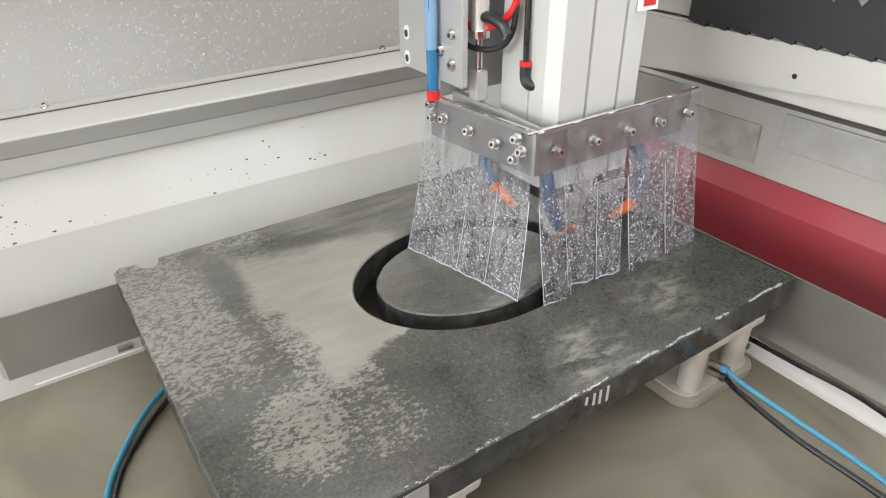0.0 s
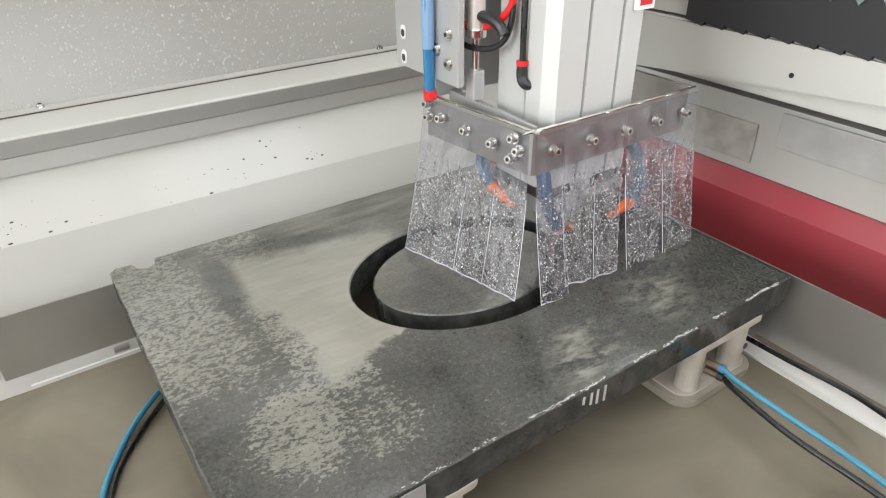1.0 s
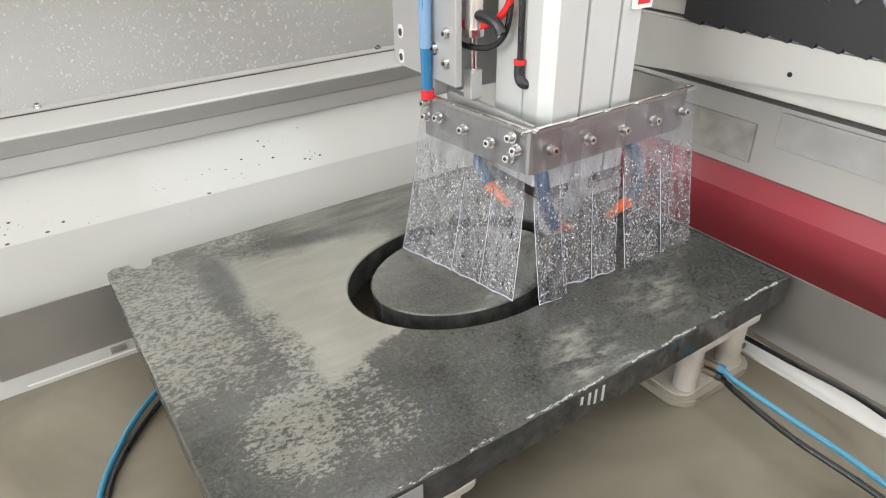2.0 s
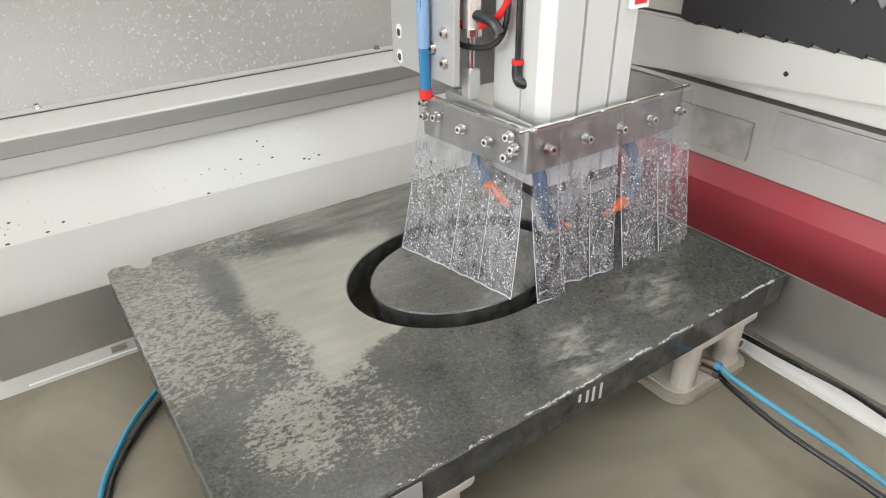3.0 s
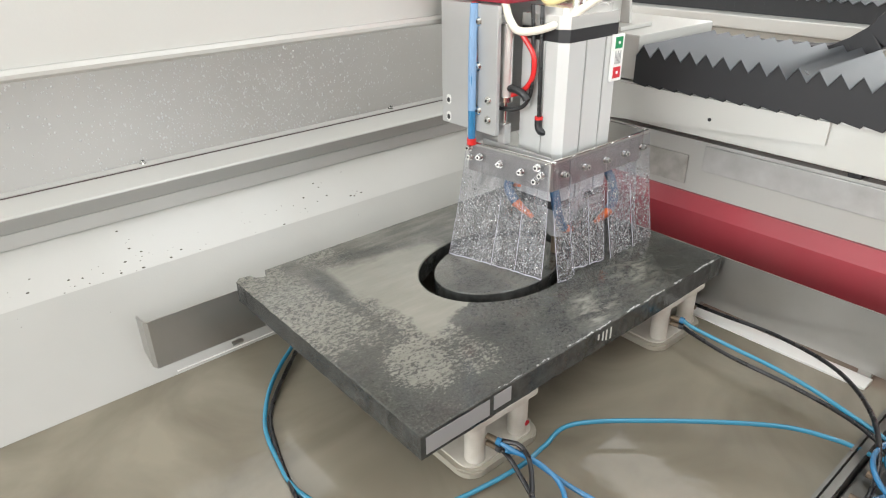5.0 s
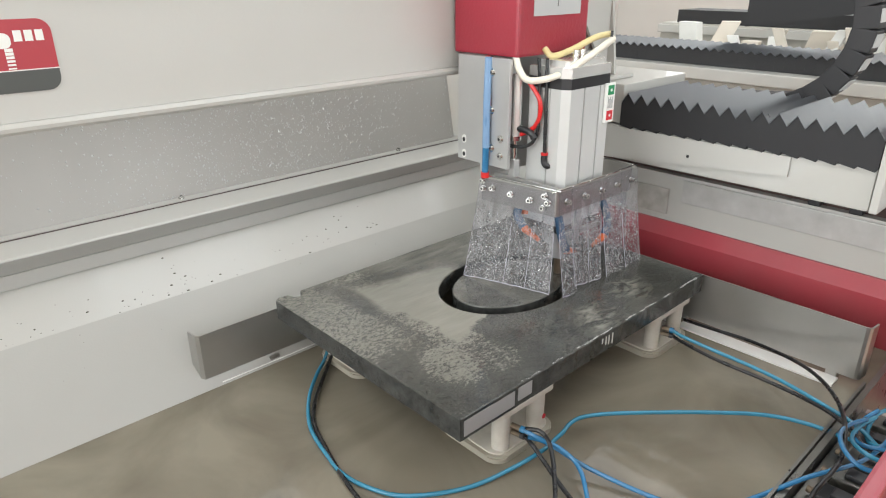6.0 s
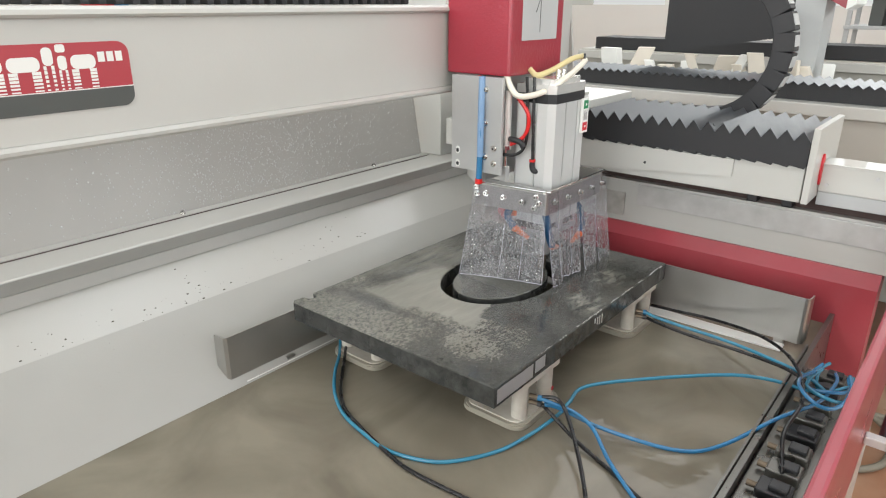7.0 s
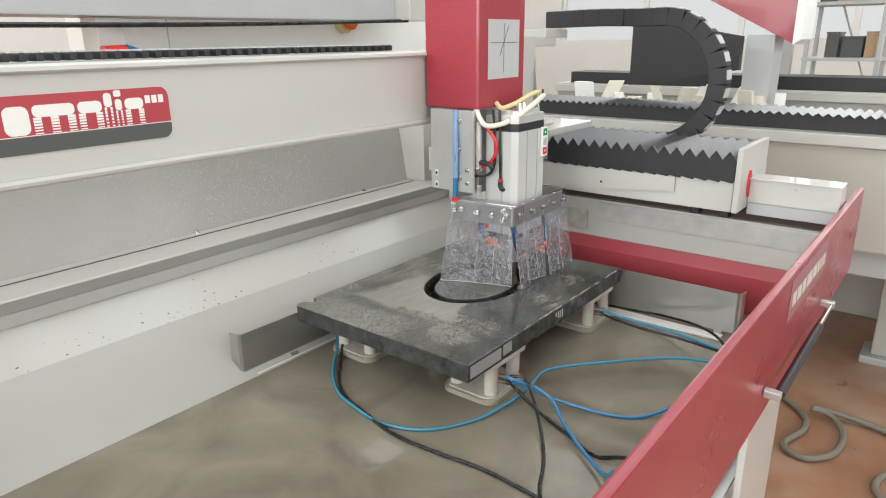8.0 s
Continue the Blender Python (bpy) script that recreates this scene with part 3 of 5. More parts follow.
def sloped_panel():
    """The leaning splash panel; its top drops towards the far end."""
    bm = bmesh.new()
    outline = [(X0, 0.2455), (0.925, 0.2455), (0.925, 0.43), (0.90, 0.455), (X0, 0.455)]
    f = [bm.verts.new((x, 1.288 + 0.175 * (z - 0.2455), z)) for x, z in outline]
    g = [bm.verts.new((x, 1.292 + 0.175 * (z - 0.2455), z)) for x, z in outline]
    bm.faces.new(f)
    bm.faces.new(g)
    for i in range(len(f)):
        k = (i + 1) % len(f)
        bm.faces.new((f[i], f[k], g[k], g[i]))
    return bm


part("corner_post", box((0.945, 1.22, 0.2455), (1.30, 1.40, 0.46), 0.003), M_WHITE, bed, "white corner post behind the rail")
# splash panel behind the rail ledge, with its screws
part("splash_panel", sloped_panel(), M_PANEL, bed, "grey splash panel covered in water drops")
part("panel_joint", box((X0, 1.256, 0.2451), (0.93, 1.2595, 0.2462)), M_DARK, bed, "dark joint line along the ledge")
part("panel_foot", box((X0, 1.262, 0.2455), (0.93, 1.2875, 0.2475)), M_WHITE, bed)
for i in range(4):
    x = 0.052 + 0.642 * (i - 2)
    if x > X0 + 0.1:
        bolt((x, 1.280, 0.2476), (0, -0.2, 1), 0.005, 0.006, bed)
bolt((0.694, 1.280, 0.2476), (0, -0.2, 1), 0.005, 0.006, bed)

rnd = random.Random(8)
drops_at = []
for k in range(2400):
    t = rnd.random()
    p = Vector((min(0.915, rnd.gauss(0.32, 0.27)), 1.288 + 0.175 * (0.001 + 0.19 * t) - 0.0002, 0.2465 + 0.19 * t))
    s = rnd.choice((0.0007, 0.0009, 0.0011, 0.0013, 0.0017, 0.0024))
    drops_at.append(Matrix.Translation(p) @ Matrix.Diagonal((s, s * 0.5, s * 1.15, 1)))
scatter("panel_drop", 2, drops_at, M_BEAD, bed, "water drops on the splash panel")
specks_at = []
for k in range(130):
    u = rnd.gauss(0.05, 0.30)
    y, z = (1.055 + 0.097 * abs(u), 0.125 + 0.0595 * abs(u)) if u > 0 else (1.055 + 0.177 * u, 0.1255 + 0.125 * u)
    s = rnd.choice((0.0006, 0.0008, 0.0011, 0.0019))
    specks_at.append(Matrix.Translation((rnd.uniform(-0.55, 0.45), y, z)) @ pose(0, 0, 0, 33) @ Matrix.Diagonal((s * rnd.uniform(1, 2), s, s * 0.5, 1)))
scatter("dried_speck", 1, specks_at, M_SPECK, bed, "dried mud specks on the rear wall")

# front red panel
FP0, FP1 = -1.75, 1.26
panel = part("front_panel", box((FP0, -0.121, 0.095), (FP1, -0.106, 0.335), 0.004), M_REDP, bed, "glossy red front panel with a grey lettered band")
bm = bmesh.new()
x = 0.395
for w in (0.030, 0.034, 0.030, 0.052, 0.034, 0.020, 0.010, 0.030):
    extrude([(x + 0.006, 0.262), (x + w + 0.006, 0.262), (x + w, 0.290), (x, 0.290)], "y", -0.1228, -0.1222, bm)
    x += w + 0.011
part("band", box((0.375, -0.1222, 0.238), (0.735, -0.1212, 0.322)), M_BAND, panel)
part("band_marks", bm, M_CUP, panel)
part("gas_spring", rod((0.27, -0.145, 0.15), (0.62, -0.145, 0.15), 0.009), M_BLACK, bed, "black gas spring under the front panel")
part("gas_spring_rod", rod((0.62, -0.145, 0.15), (0.77, -0.145, 0.15), 0.004), M_CHROME, bed)
for x in (0.262, 0.775):
    part("spring_eye", box((x - 0.008, -0.150, 0.143), (x + 0.008, -0.1215, 0.157), 0.002), M_STEEL, bed)

# ---- side rail with cover, bellows and end plate ----
rail = thing("side_rail", "white boxed side rail with cover plates beside the basin", "machine rail")
part("cover", box((0.888, 0.13, 0.303), (1.22, 1.15, 0.384), 0.003), M_WHITE, rail)
bm = extrude([(0.28, 0.341), (0.28, 0.382), (0.80, 0.382), (0.80, 0.296)], "x", 0.8805, 0.8868)
part("cover_plate", bm, M_WHITE, rail, "tilted white cover plate with a screw hole")
part("screw_hole", rod((0.8795, 0.493, 0.343), (0.8812, 0.493, 0.343), 0.0035, n=12), M_BLACK, rail)
end = part("end_plate", box((0.875, 0.112, 0.305), (1.13, 0.126, 0.472), 0.002), M_WHITE, rail, "white end plate with a red oval")
bm = rod((0.96, 0.1085, 0.37), (0.96, 0.1125, 0.37), 0.036, n=28)
bmesh.ops.scale(bm, vec=(0.45, 1, 1), space=Matrix.Translation((-0.96, 0, -0.37)), verts=bm.verts)
part("red_oval", bm, M_LRED, end)
part("box_beam", box((0.965, -0.104, 0.318), (1.035, 0.1115, 0.381), 0.003), M_WHITE, rail)
part("beam_lid", box((0.958, -0.1045, 0.3815), (1.040, 0.1115, 0.385), 0.001), M_WHITE, rail)
for y, z in ((0.0, 0.364), (0.095, 0.336)):
    part("beam_screw", rod((0.9645, y, z), (0.9615, y, z), 0.004, n=12), M_STEEL, rail)
part("lower_beam", box((0.97, -0.10, 0.285), (1.04, 0.1115, 0.3175), 0.003), M_FGREY, rail)
for y in (0.02, 0.10):
    part("limit_switch", box((0.985, y + 0.14, 0.262), (1.02, y + 0.165, 0.29), 0.003), M_BLACK, rail)

bellows = thing("bellows", "black folded bellows with silver slats along the rail", "bellows")
PITCH, NB = 0.034, 16
for i in range(NB):
    y = 0.128 + PITCH * i
    prof = [(y, 0.3900), (y + 0.004, 0.3810), (y + PITCH, 0.3865), (y + PITCH, 0.440), (y + PITCH / 2, 0.462), (y, 0.440)]
    fold = part("fold", extrude(prof, "x", 0.8785, 1.14), M_BELLOW, bellows)
    s = extrude([(y - 0.001, 0.4415), (y + PITCH / 2, 0.4640), (y + PITCH / 2, 0.4628), (y - 0.001, 0.4403)], "x", 0.875, 1.15)
    extrude([(y + PITCH / 2, 0.4640), (y + PITCH - 0.001, 0.4415), (y + PITCH - 0.001, 0.4403), (y + PITCH / 2, 0.4628)], "x", 0.875, 1.15, bm=s)
    part("slat", s, M_SLAT, fold, "silver metal slat")

# ---- water ----
bm = bmesh.new()
bmesh.ops.create_grid(bm, x_segments=2, y_segments=2, size=0.5, matrix=Matrix.Translation(((X0 + 0.972) / 2, (0.885 + 0.033) / 2, 0.0)) @ Matrix.Diagonal((0.972 - X0, 0.852, 1, 1)))
setting("water", bm, M_WATER, "shallow murky beige water lying in the basin", "water")

# ---- stainless stop fences ----
def stop_fence(label):
    f = thing("stop_fence", label, "stop fence", "stop fences")
    return f


f1 = stop_fence("brushed stainless stop plate standing along the rear wall")
part("plate", extrude([(-0.098, 0.0), (-0.103, 0.0045), (-0.105, 0.030), (-0.108, 0.030), (-0.106, 0.002), (-0.100, -0.003), (0.95, -0.003), (0.95, 0.0)], "z", 0.011, 0.107), M_STAIN, f1)
bpy.context.view_layer.update()
f1.children[0].matrix_basis = Matrix.Translation((0, 0.898, 0))
part("base_strip", box((-0.075, 0.880, -0.018), (0.95, 0.893, 0.0045), 0.001), M_LWHITE, f1, "white plastic base strip")
for x in (0.03, 0.45, 0.85):
    part("foot", box((x, 0.884, -0.018), (x + 0.02, 0.8945, 0.0115)), M_STAIN, f1)
f2 = stop_fence("brushed stainless stop plate standing beside the red wall")
part("plate", extrude([(0.79, 0.885), (0.79, 0.062), (0.792, 0.056), (0.797, 0.052), (0.822, 0.050), (0.822, 0.053), (0.798, 0.055), (0.794, 0.058), (0.793, 0.063), (0.793, 0.885)], "z", 0.012, 0.122), M_STAIN, f2)
part("base_strip", box((0.753, 0.085, -0.018), (0.789, 0.70, 0.0042), 0.001), M_LWHITE, f2, "white plastic base strip")
for y in (0.09, 0.40, 0.72):
    part("foot", box((0.7895, y, -0.018), (0.806, y + 0.02, 0.0125)), M_STAIN, f2)

# ---- stone slab, disc, suction pods ----
SX0, SX1, SY0, SY1, SZ0, SZ1 = 0.054, 0.770, 0.367, 0.887, 0.0935, 0.133
HOLE = (0.447, 0.626)


def ellipse(rx, ry, n=96):
    return [(HOLE[0] + rx * math.cos(2 * math.pi * i / n), HOLE[1] + ry * math.sin(2 * math.pi * i / n)) for i in range(n)]


def slab_edge():
    """Outline of the slab with a worn notch near its rear corner and slightly uneven sides."""
    rnd = random.Random(3)
    corners = [(SX0, SY0), (SX1, SY0), (SX1, SY1), (0.112, SY1), (0.108, SY1 - 0.016), (0.098, SY1 - 0.0215), (0.088, SY1 - 0.016), (0.083, SY1 - 0.001), (0.062, SY1 + 0.002), (SX0, SY1 - 0.006)]
    out = []
    for a, b in zip(corners, corners[1:] + corners[:1]):
        n = max(1, int(math.dist(a, b) / 0.012))
        for i in range(n):
            t = i / n
            j = rnd.uniform(-0.0006, 0.0006) if 0 < i else 0
            out.append((a[0] + (b[0] - a[0]) * t + j, a[1] + (b[1] - a[1]) * t + j))
    return out


def solid(loops, z0, z1, chamfer=0.0018):
    """A flat solid bounded by loops; the first is the outline, the others are holes."""
    bm = bmesh.new()
    edges = []
    for loop in loops:
        vs = [bm.verts.new((x, y, z1)) for x, y in loop]
        edges += [bm.edges.new((vs[i], vs[(i + 1) % len(vs)])) for i in range(len(vs))]
    r = bmesh.ops.triangle_fill(bm, use_beauty=True, use_dissolve=False, edges=edges)
    top = [f for f in r["geom"] if isinstance(f, bmesh.types.BMFace)]
    ext = bmesh.ops.extrude_face_region(bm, geom=top)
    for v in ext["geom"]:
        if isinstance(v, bmesh.types.BMVert):
            v.co.z = z0
    bmesh.ops.recalc_face_normals(bm, faces=bm.faces)
    if chamfer:
        rim = [e for e in bm.edges if abs(e.verts[0].co.z - z1) < 1e-6 and abs(e.verts[1].co.z - z1) < 1e-6 and len(e.link_faces) == 2 and e.calc_face_angle(0) > 0.6]
        bmesh.ops.bevel(bm, geom=rim, offset=chamfer, segments=1, affect="EDGES")
    return bm


slab = tagged(part("stone_slab", solid([slab_edge(), ellipse(0.161, 0.121)], SZ0, SZ1), M_SLAB), "wet dark granite slab with an oval cut, pale slurry and painted shine on top", "stone slab")
tagged(part("oval_offcut", solid([[(x + 0.004, y + 0.003) for x, y in ellipse(0.134, 0.095)]], SZ0, SZ1 - 0.003), M_DISC), "wet dark oval stone offcut inside the cut", "stone offcut")
# worn pale patches and crayon strokes on the front edge
bm = box((0.062, SY0 - 0.0008, 0.099), (0.172, SY0 - 0.0001, 0.126))
box((0.180, SY0 - 0.0008, 0.103), (0.213, SY0 - 0.0001, 0.127), bm=bm)
part("sawn_patch", bm, M_LGREY, slab, "pale sawn patch on the front edge")
bm = bmesh.new()
for x, h in ((0.404, 0.010), (0.415, 0.016), (0.424, 0.019), (0.435, 0.021)):
    box((x, SY0 - 0.0009, 0.124 - h), (x + 0.003, SY0 - 0.0001, 0.124), bm=bm)
part("crayon_stroke", bm, M_CHALK, slab, "pale crayon strokes")


def suction_pod(label):
    """A pod at its own origin: base plate, four posts, top plate, two hose fittings."""
    p = thing("suction_pod", label, "suction pod", "suction pods")
    W, D = 0.152, 0.140
    base = extrude(rounded_rect(W, D, 0.028), "z", 0.001, 0.012)
    bmesh.ops.bevel(base, geom=[e for e in base.edges if e.verts[0].co.z > 0.011 and e.verts[1].co.z > 0.011], offset=0.003, segments=2, affect="EDGES")
    part("base_plate", base, M_CUPB, p, "muddy base plate")
    rim = extrude(rounded_rect(W - 0.016, D - 0.016, 0.022), "z", 0.012, 0.0145)
    part("base_rim", rim, M_CUP, p)
    for x in (-0.044, 0.042):
        for y in (-0.046, 0.044):
            post = part("post", rod((x, y, 0.0142), (x, y, 0.0845), 0.0148, n=28, bevel=0.001), M_CUP, p, "", False)
    top = extrude(rounded_rect(W - 0.012, D - 0.008, 0.014), "z", 0.0840, 0.0925)
    part("top_plate", top, M_CUP, p, "off-white top plate")
    for z in (0.058, 0.046):
        fit = part("fitting", rod((-0.034, -0.060, z), (-0.030, -0.078, z), 0.0048, n=12), M_BRASS, p, "dull brass hose fitting")
        part("collar", rod((-0.0305, -0.076, z), (-0.029, -0.083, z), 0.0056, n=12), M_BLUE if z > 0.05 else M_BLACK, fit)
    return p


def printed_mark(p, x, z, material):
    part("printed_mark", rod((x, -0.0600, z), (x, -0.0612, z), 0.0045, n=14), material, p, "small printed mark on a post")


pod = suction_pod("off-white suction pod with brass fittings under the slab")
pod.matrix_basis = pose(0.208, 0.432, 0)
pods = [pod]
for x, y, turn in ((0.663, 0.432, 0), (0.190, 0.776, 180), (0.663, 0.790, 0), (0.447, 0.626, 0)):
    pods.append(copy_thing(pod, pose(x, y, 0, 0, 0, turn)))
printed_mark(pods[0], 0.047, 0.034, M_LRED)
printed_mark(pods[1], 0.049, 0.044, M_BRASS)

# ---- gantry beam ----
BY = 0.794
beam = thing("gantry_beam", "pale grey painted gantry beam with a red and grey logo plate", "gantry beam")
BX0, BX1 = -1.70, 0.925
web = [(BY, 0.548), (BY + 0.006, 0.548), (BY + 0.006, 0.702), (BY, 0.702)]
part("web", extrude(web, "x", BX0, BX1), M_WHITE, beam)
fl = [(BY - 0.012, 0.706), (BY - 0.010, 0.712), (BY - 0.004, 0.716), (BY + 0.15, 0.716), (BY + 0.15, 0.7022), (BY - 0.008, 0.7022)]
part("top_flange", extrude(fl, "x", BX0, BX1), M_WHITE, beam)
fl = [(BY - 0.012, 0.538), (BY - 0.013, 0.543), (BY - 0.008, 0.5478), (BY + 0.15, 0.5478), (BY + 0.15, 0.534), (BY - 0.008, 0.534)]
part("bottom_flange", extrude(fl, "x", BX0, BX1), M_WHITE, beam)
part("rear_web", box((BX0, BY + 0.144, 0.548), (BX1, BY + 0.150, 0.702)), M_WHITE, beam)
part("end_bracket", extrude([(0.76, 0.748), (0.955, 0.748), (0.962, 0.49), (0.925, 0.49), (0.925, 0.52)], "y", BY - 0.020, BY - 0.0125), M_WHITE, beam, "tapered white end bracket")
part("bracket_rib", extrude([(BY - 0.0122, 0.746), (BY + 0.12, 0.746), (BY + 0.16, 0.488), (BY - 0.045, 0.488)], "x", 0.9555, 0.964), M_WHITE, beam)
part("carriage_block", box((0.893, 0.678, 0.387), (1.18, 0.99, 0.478), 0.003), M_WHITE, beam, "white carriage block on the side rail")
part("bracket_foot", box((0.905, BY - 0.06, 0.4785), (1.02, BY + 0.17, 0.4875), 0.002), M_WHITE, beam)
bolt((0.53, BY, 0.664), (0, -1, 0), 0.007, 0.010, beam)
for z in (0.66, 0.60):
    part("bracket_hole", rod((0.9535, BY + 0.03, z), (0.9557, BY + 0.03, z), 0.003, n=10), M_BLACK, beam)
part("left_column", box((BX0 - 0.06, 0.70, 0.2505), (BX0, 0.99, 0.72), 0.004), M_WHITE, beam)
# logo plate, drawn as plain shapes
lx0, lx1, lz0, lz1 = -0.664, -0.255, 0.584, 0.671
pl = [(x + (lx0 + lx1) / 2, z + (lz0 + lz1) / 2) for x, z in rounded_rect(lx1 - lx0, lz1 - lz0, 0.016)]
logo = part("logo_plate", extrude(pl, "y", BY - 0.0014, BY - 0.0002), M_LOGO, beam, "red rounded logo plate with a dark grey lower band")
low = [(x, z) for x, z in pl if z < lz0 + 0.0245]
low = [(lx1, lz0 + 0.026)] + [(lx0, lz0 + 0.026)] + [p for p in low if p[0] < (lx0 + lx1) / 2] + [p for p in low if p[0] > (lx0 + lx1) / 2]
part("logo_band", extrude(low, "y", BY - 0.0019, BY - 0.0015), M_LDARK, logo)
part("logo_rule", box((lx0, BY - 0.0022, lz0 + 0.0262), (lx1, BY - 0.0015, lz0 + 0.0274)), M_LWHITE, logo)


def logo_shape(x, w, z0, h, kind):
    """One plain white mark of the logo: a rounded block or arch, striped in its lower half."""
    bm = bmesh.new()
    y0, y1 = BY - 0.0021, BY - 0.0015
    if kind == "block":
        p = [(x + w / 2 + a, z0 + h / 2 + b) for a, b in rounded_rect(w, h, min(w, h) * 0.3)]
        extrude(p, "y", y0, y1, bm)
    else:
        s = h * 0.42
        p = [(x + w / 2 + a, z0 + h - s / 2 + b) for a, b in rounded_rect(w, s, min(s * 0.42, w * 0.45))]
        extrude(p, "y", y0, y1, bm)
        legs = 3 if kind == "wide" else 2
        lw = w * (0.19 if legs == 3 else 0.28)
        for k in range(legs):
            lx = x + (w - lw) * k / (legs - 1)
            for j in range(6):
                zz = z0 + j * (h - s) / 6
                box((lx, y0, zz), (lx + lw, y1, zz + (h - s) / 6 * (0.42 + 0.11 * j)), bm=bm)
    part("logo_mark", bm, M_LWHITE, logo)


zb = lz0 + 0.0285
logo_shape(-0.617, 0.042, zb, 0.043, "block")
bm = extrude([(-0.572, zb + 0.043), (-0.557, zb + 0.043), (-0.548, zb + 0.018), (-0.538, zb + 0.043), (-0.524, zb + 0.043), (-0.547, lz0 + 0.002), (-0.562, lz0 + 0.002), (-0.555, zb + 0.005)], "y", BY - 0.0026, BY - 0.0015)
part("logo_mark", bm, M_LWHITE, logo)
logo_shape(-0.518, 0.036, zb, 0.043, "block")
logo_shape(-0.477, 0.062, zb, 0.043, "wide")
logo_shape(-0.410, 0.038, zb, 0.043, "arch")
logo_shape(-0.368, 0.013, zb, 0.054, "arch")
logo_shape(-0.350, 0.011, zb, 0.043, "arch")
logo_shape(-0.334, 0.032, zb, 0.043, "arch")
logo_shape(-0.3505, 0.012, zb + 0.047, 0.010, "block")
for k in range(3):
    part("logo_mark", box((-0.298 + 0.012 * k, BY - 0.0021, lz1 - 0.026), (-0.289 + 0.012 * k, BY - 0.0015, lz1 - 0.013)), M_LWHITE, logo)
text_mesh("CNC", 0.020, Matrix.Translation((-0.612, BY - 0.0022, lz0 + 0.006)) @ pose(0, 0, 0, 90, 0, 0), M_CUP, "cnc_lettering", logo)

# ---- energy chains ----
def chain(label, path, wide, thick, side):
    """Links strung along a polyline; side is the direction of their width."""
    c = thing("cable_chain", label, "cable chain")
    pts = smooth_path(path, 40)
    acc, step = 0.0, thick * 0.9
    for q, p in zip(pts, pts[1:]):
        acc += (p - q).length
        if acc >= step:
            d = (p - q).normalized()
            s = Vector(side)
            u = s.cross(d)
            m = Matrix((s, d, u)).transposed().to_4x4()
            m.translation = p
            bm = box((-wide / 2, -thick * 0.46, -thick / 2), (wide / 2, thick * 0.46, thick / 2), 0.003)
            bm.transform(m)
            link = part("link", bm, M_BELLOW, c)
            bm = box((-wide / 2 + 0.006, -thick * 0.32, -thick / 2 - 0.0022), (wide / 2 - 0.006, thick * 0.22, -thick / 2 + 0.001))
            bm.transform(m)
            part("crossbar", bm, M_FGREY, link, "pale crossbar")
            acc -= step
    return c


loop = [(1.215, 0.90, 0.800), (1.215, 0.70, 0.803), (1.215, 0.55, 0.800)]
for k in range(0, 9):
    a = radians(80 - 20 * k)
    loop.append((1.215, 0.475 - 0.185 * math.cos(a), 0.612 + 0.190 * math.sin(a)))
loop += [(1.215, 0.60, 0.417), (1.215, 0.80, 0.414), (1.215, 0.93, 0.414)]
chain("black cable chain looping beside the gantry carriage", loop, 0.055, 0.052, (1, 0, 0))
chain("black cable chain lying on top of the gantry beam", [(BX0 + 0.05, 0.885, 0.7240), (-0.6, 0.885, 0.7240), (0.40, 0.885, 0.7240)], 0.045, 0.0135, (0, 1, 0))
part_arm = thing("chain_arm", "white bracket arm carrying the cable chain and hoses", "bracket")
part("arm", box((0.60, 0.82, 0.7165), (1.17, 0.92, 0.742), 0.003), M_WHITE, part_arm)
part("riser", box((1.10, 0.82, 0.7425), (1.25, 0.92, 0.770), 0.003), M_WHITE, part_arm)

# ---- milling head ----
head = thing("milling_head", "red and steel milling head with a splash skirt", "milling head")
HZ0 = 0.578
cover = part("cover", box((0.446, 0.624, HZ0), (0.653, 0.788, 1.02), 0.006), M_RED, head, "red hammered-paint cover")
plate = part("axis_label", box((0.486, 0.6228, HZ0 + 0.07), (0.624, 0.6238, HZ0 + 0.21), 0.0), M_FGREY, cover, "pale grey plate with an axis drawing")
bm = box((0.553, 0.6222, HZ0 + 0.085), (0.5545, 0.6229, HZ0 + 0.20))
box((0.495, 0.6222, HZ0 + 0.155), (0.615, 0.6229, HZ0 + 0.1565), bm=bm)
extrude([(0.535, HZ0 + 0.125), (0.537, HZ0 + 0.125), (0.575, HZ0 + 0.195), (0.573, HZ0 + 0.195)], "y", 0.6222, 0.6229, bm)
part("axis_lines", bm, M_LDARK, plate)
sp = part("side_plate", box((0.436, 0.632, 0.371), (0.4445, 0.766, HZ0 - 0.0015), 0.0012), M_STEEL, head, "grey steel side plate with slots")
for z in (0.383, 0.413):
    bm = extrude([(0.748 + a, z + b) for a, b in rounded_rect(0.011, 0.017, 0.0054)], "x", 0.4352, 0.4362)
    part("slot", bm, M_LWHITE, sp)
    bm = extrude([(0.748 + a, z - 0.001 + b) for a, b in rounded_rect(0.007, 0.009, 0.0034)], "x", 0.4346, 0.4353)
    part("slot_shadow", bm, M_BLACK, sp)
for y, z in ((0.650, 0.428), (0.650, 0.395), (0.673, 0.407), (0.675, 0.48), (0.675, 0.55)):
    bolt((0.436, y, z), (-1, 0, 0), 0.0052, 0.005, head)
part("back_plate", box((0.4450, 0.690, 0.345), (0.700, 0.712, HZ0 - 0.0015), 0.0015), M_STEEL, head, "grey steel mounting plate")
part("slide_block", box((0.47, 0.7125, 0.42), (0.63, 0.781, HZ0 - 0.0015), 0.002), M_STEEL, head)
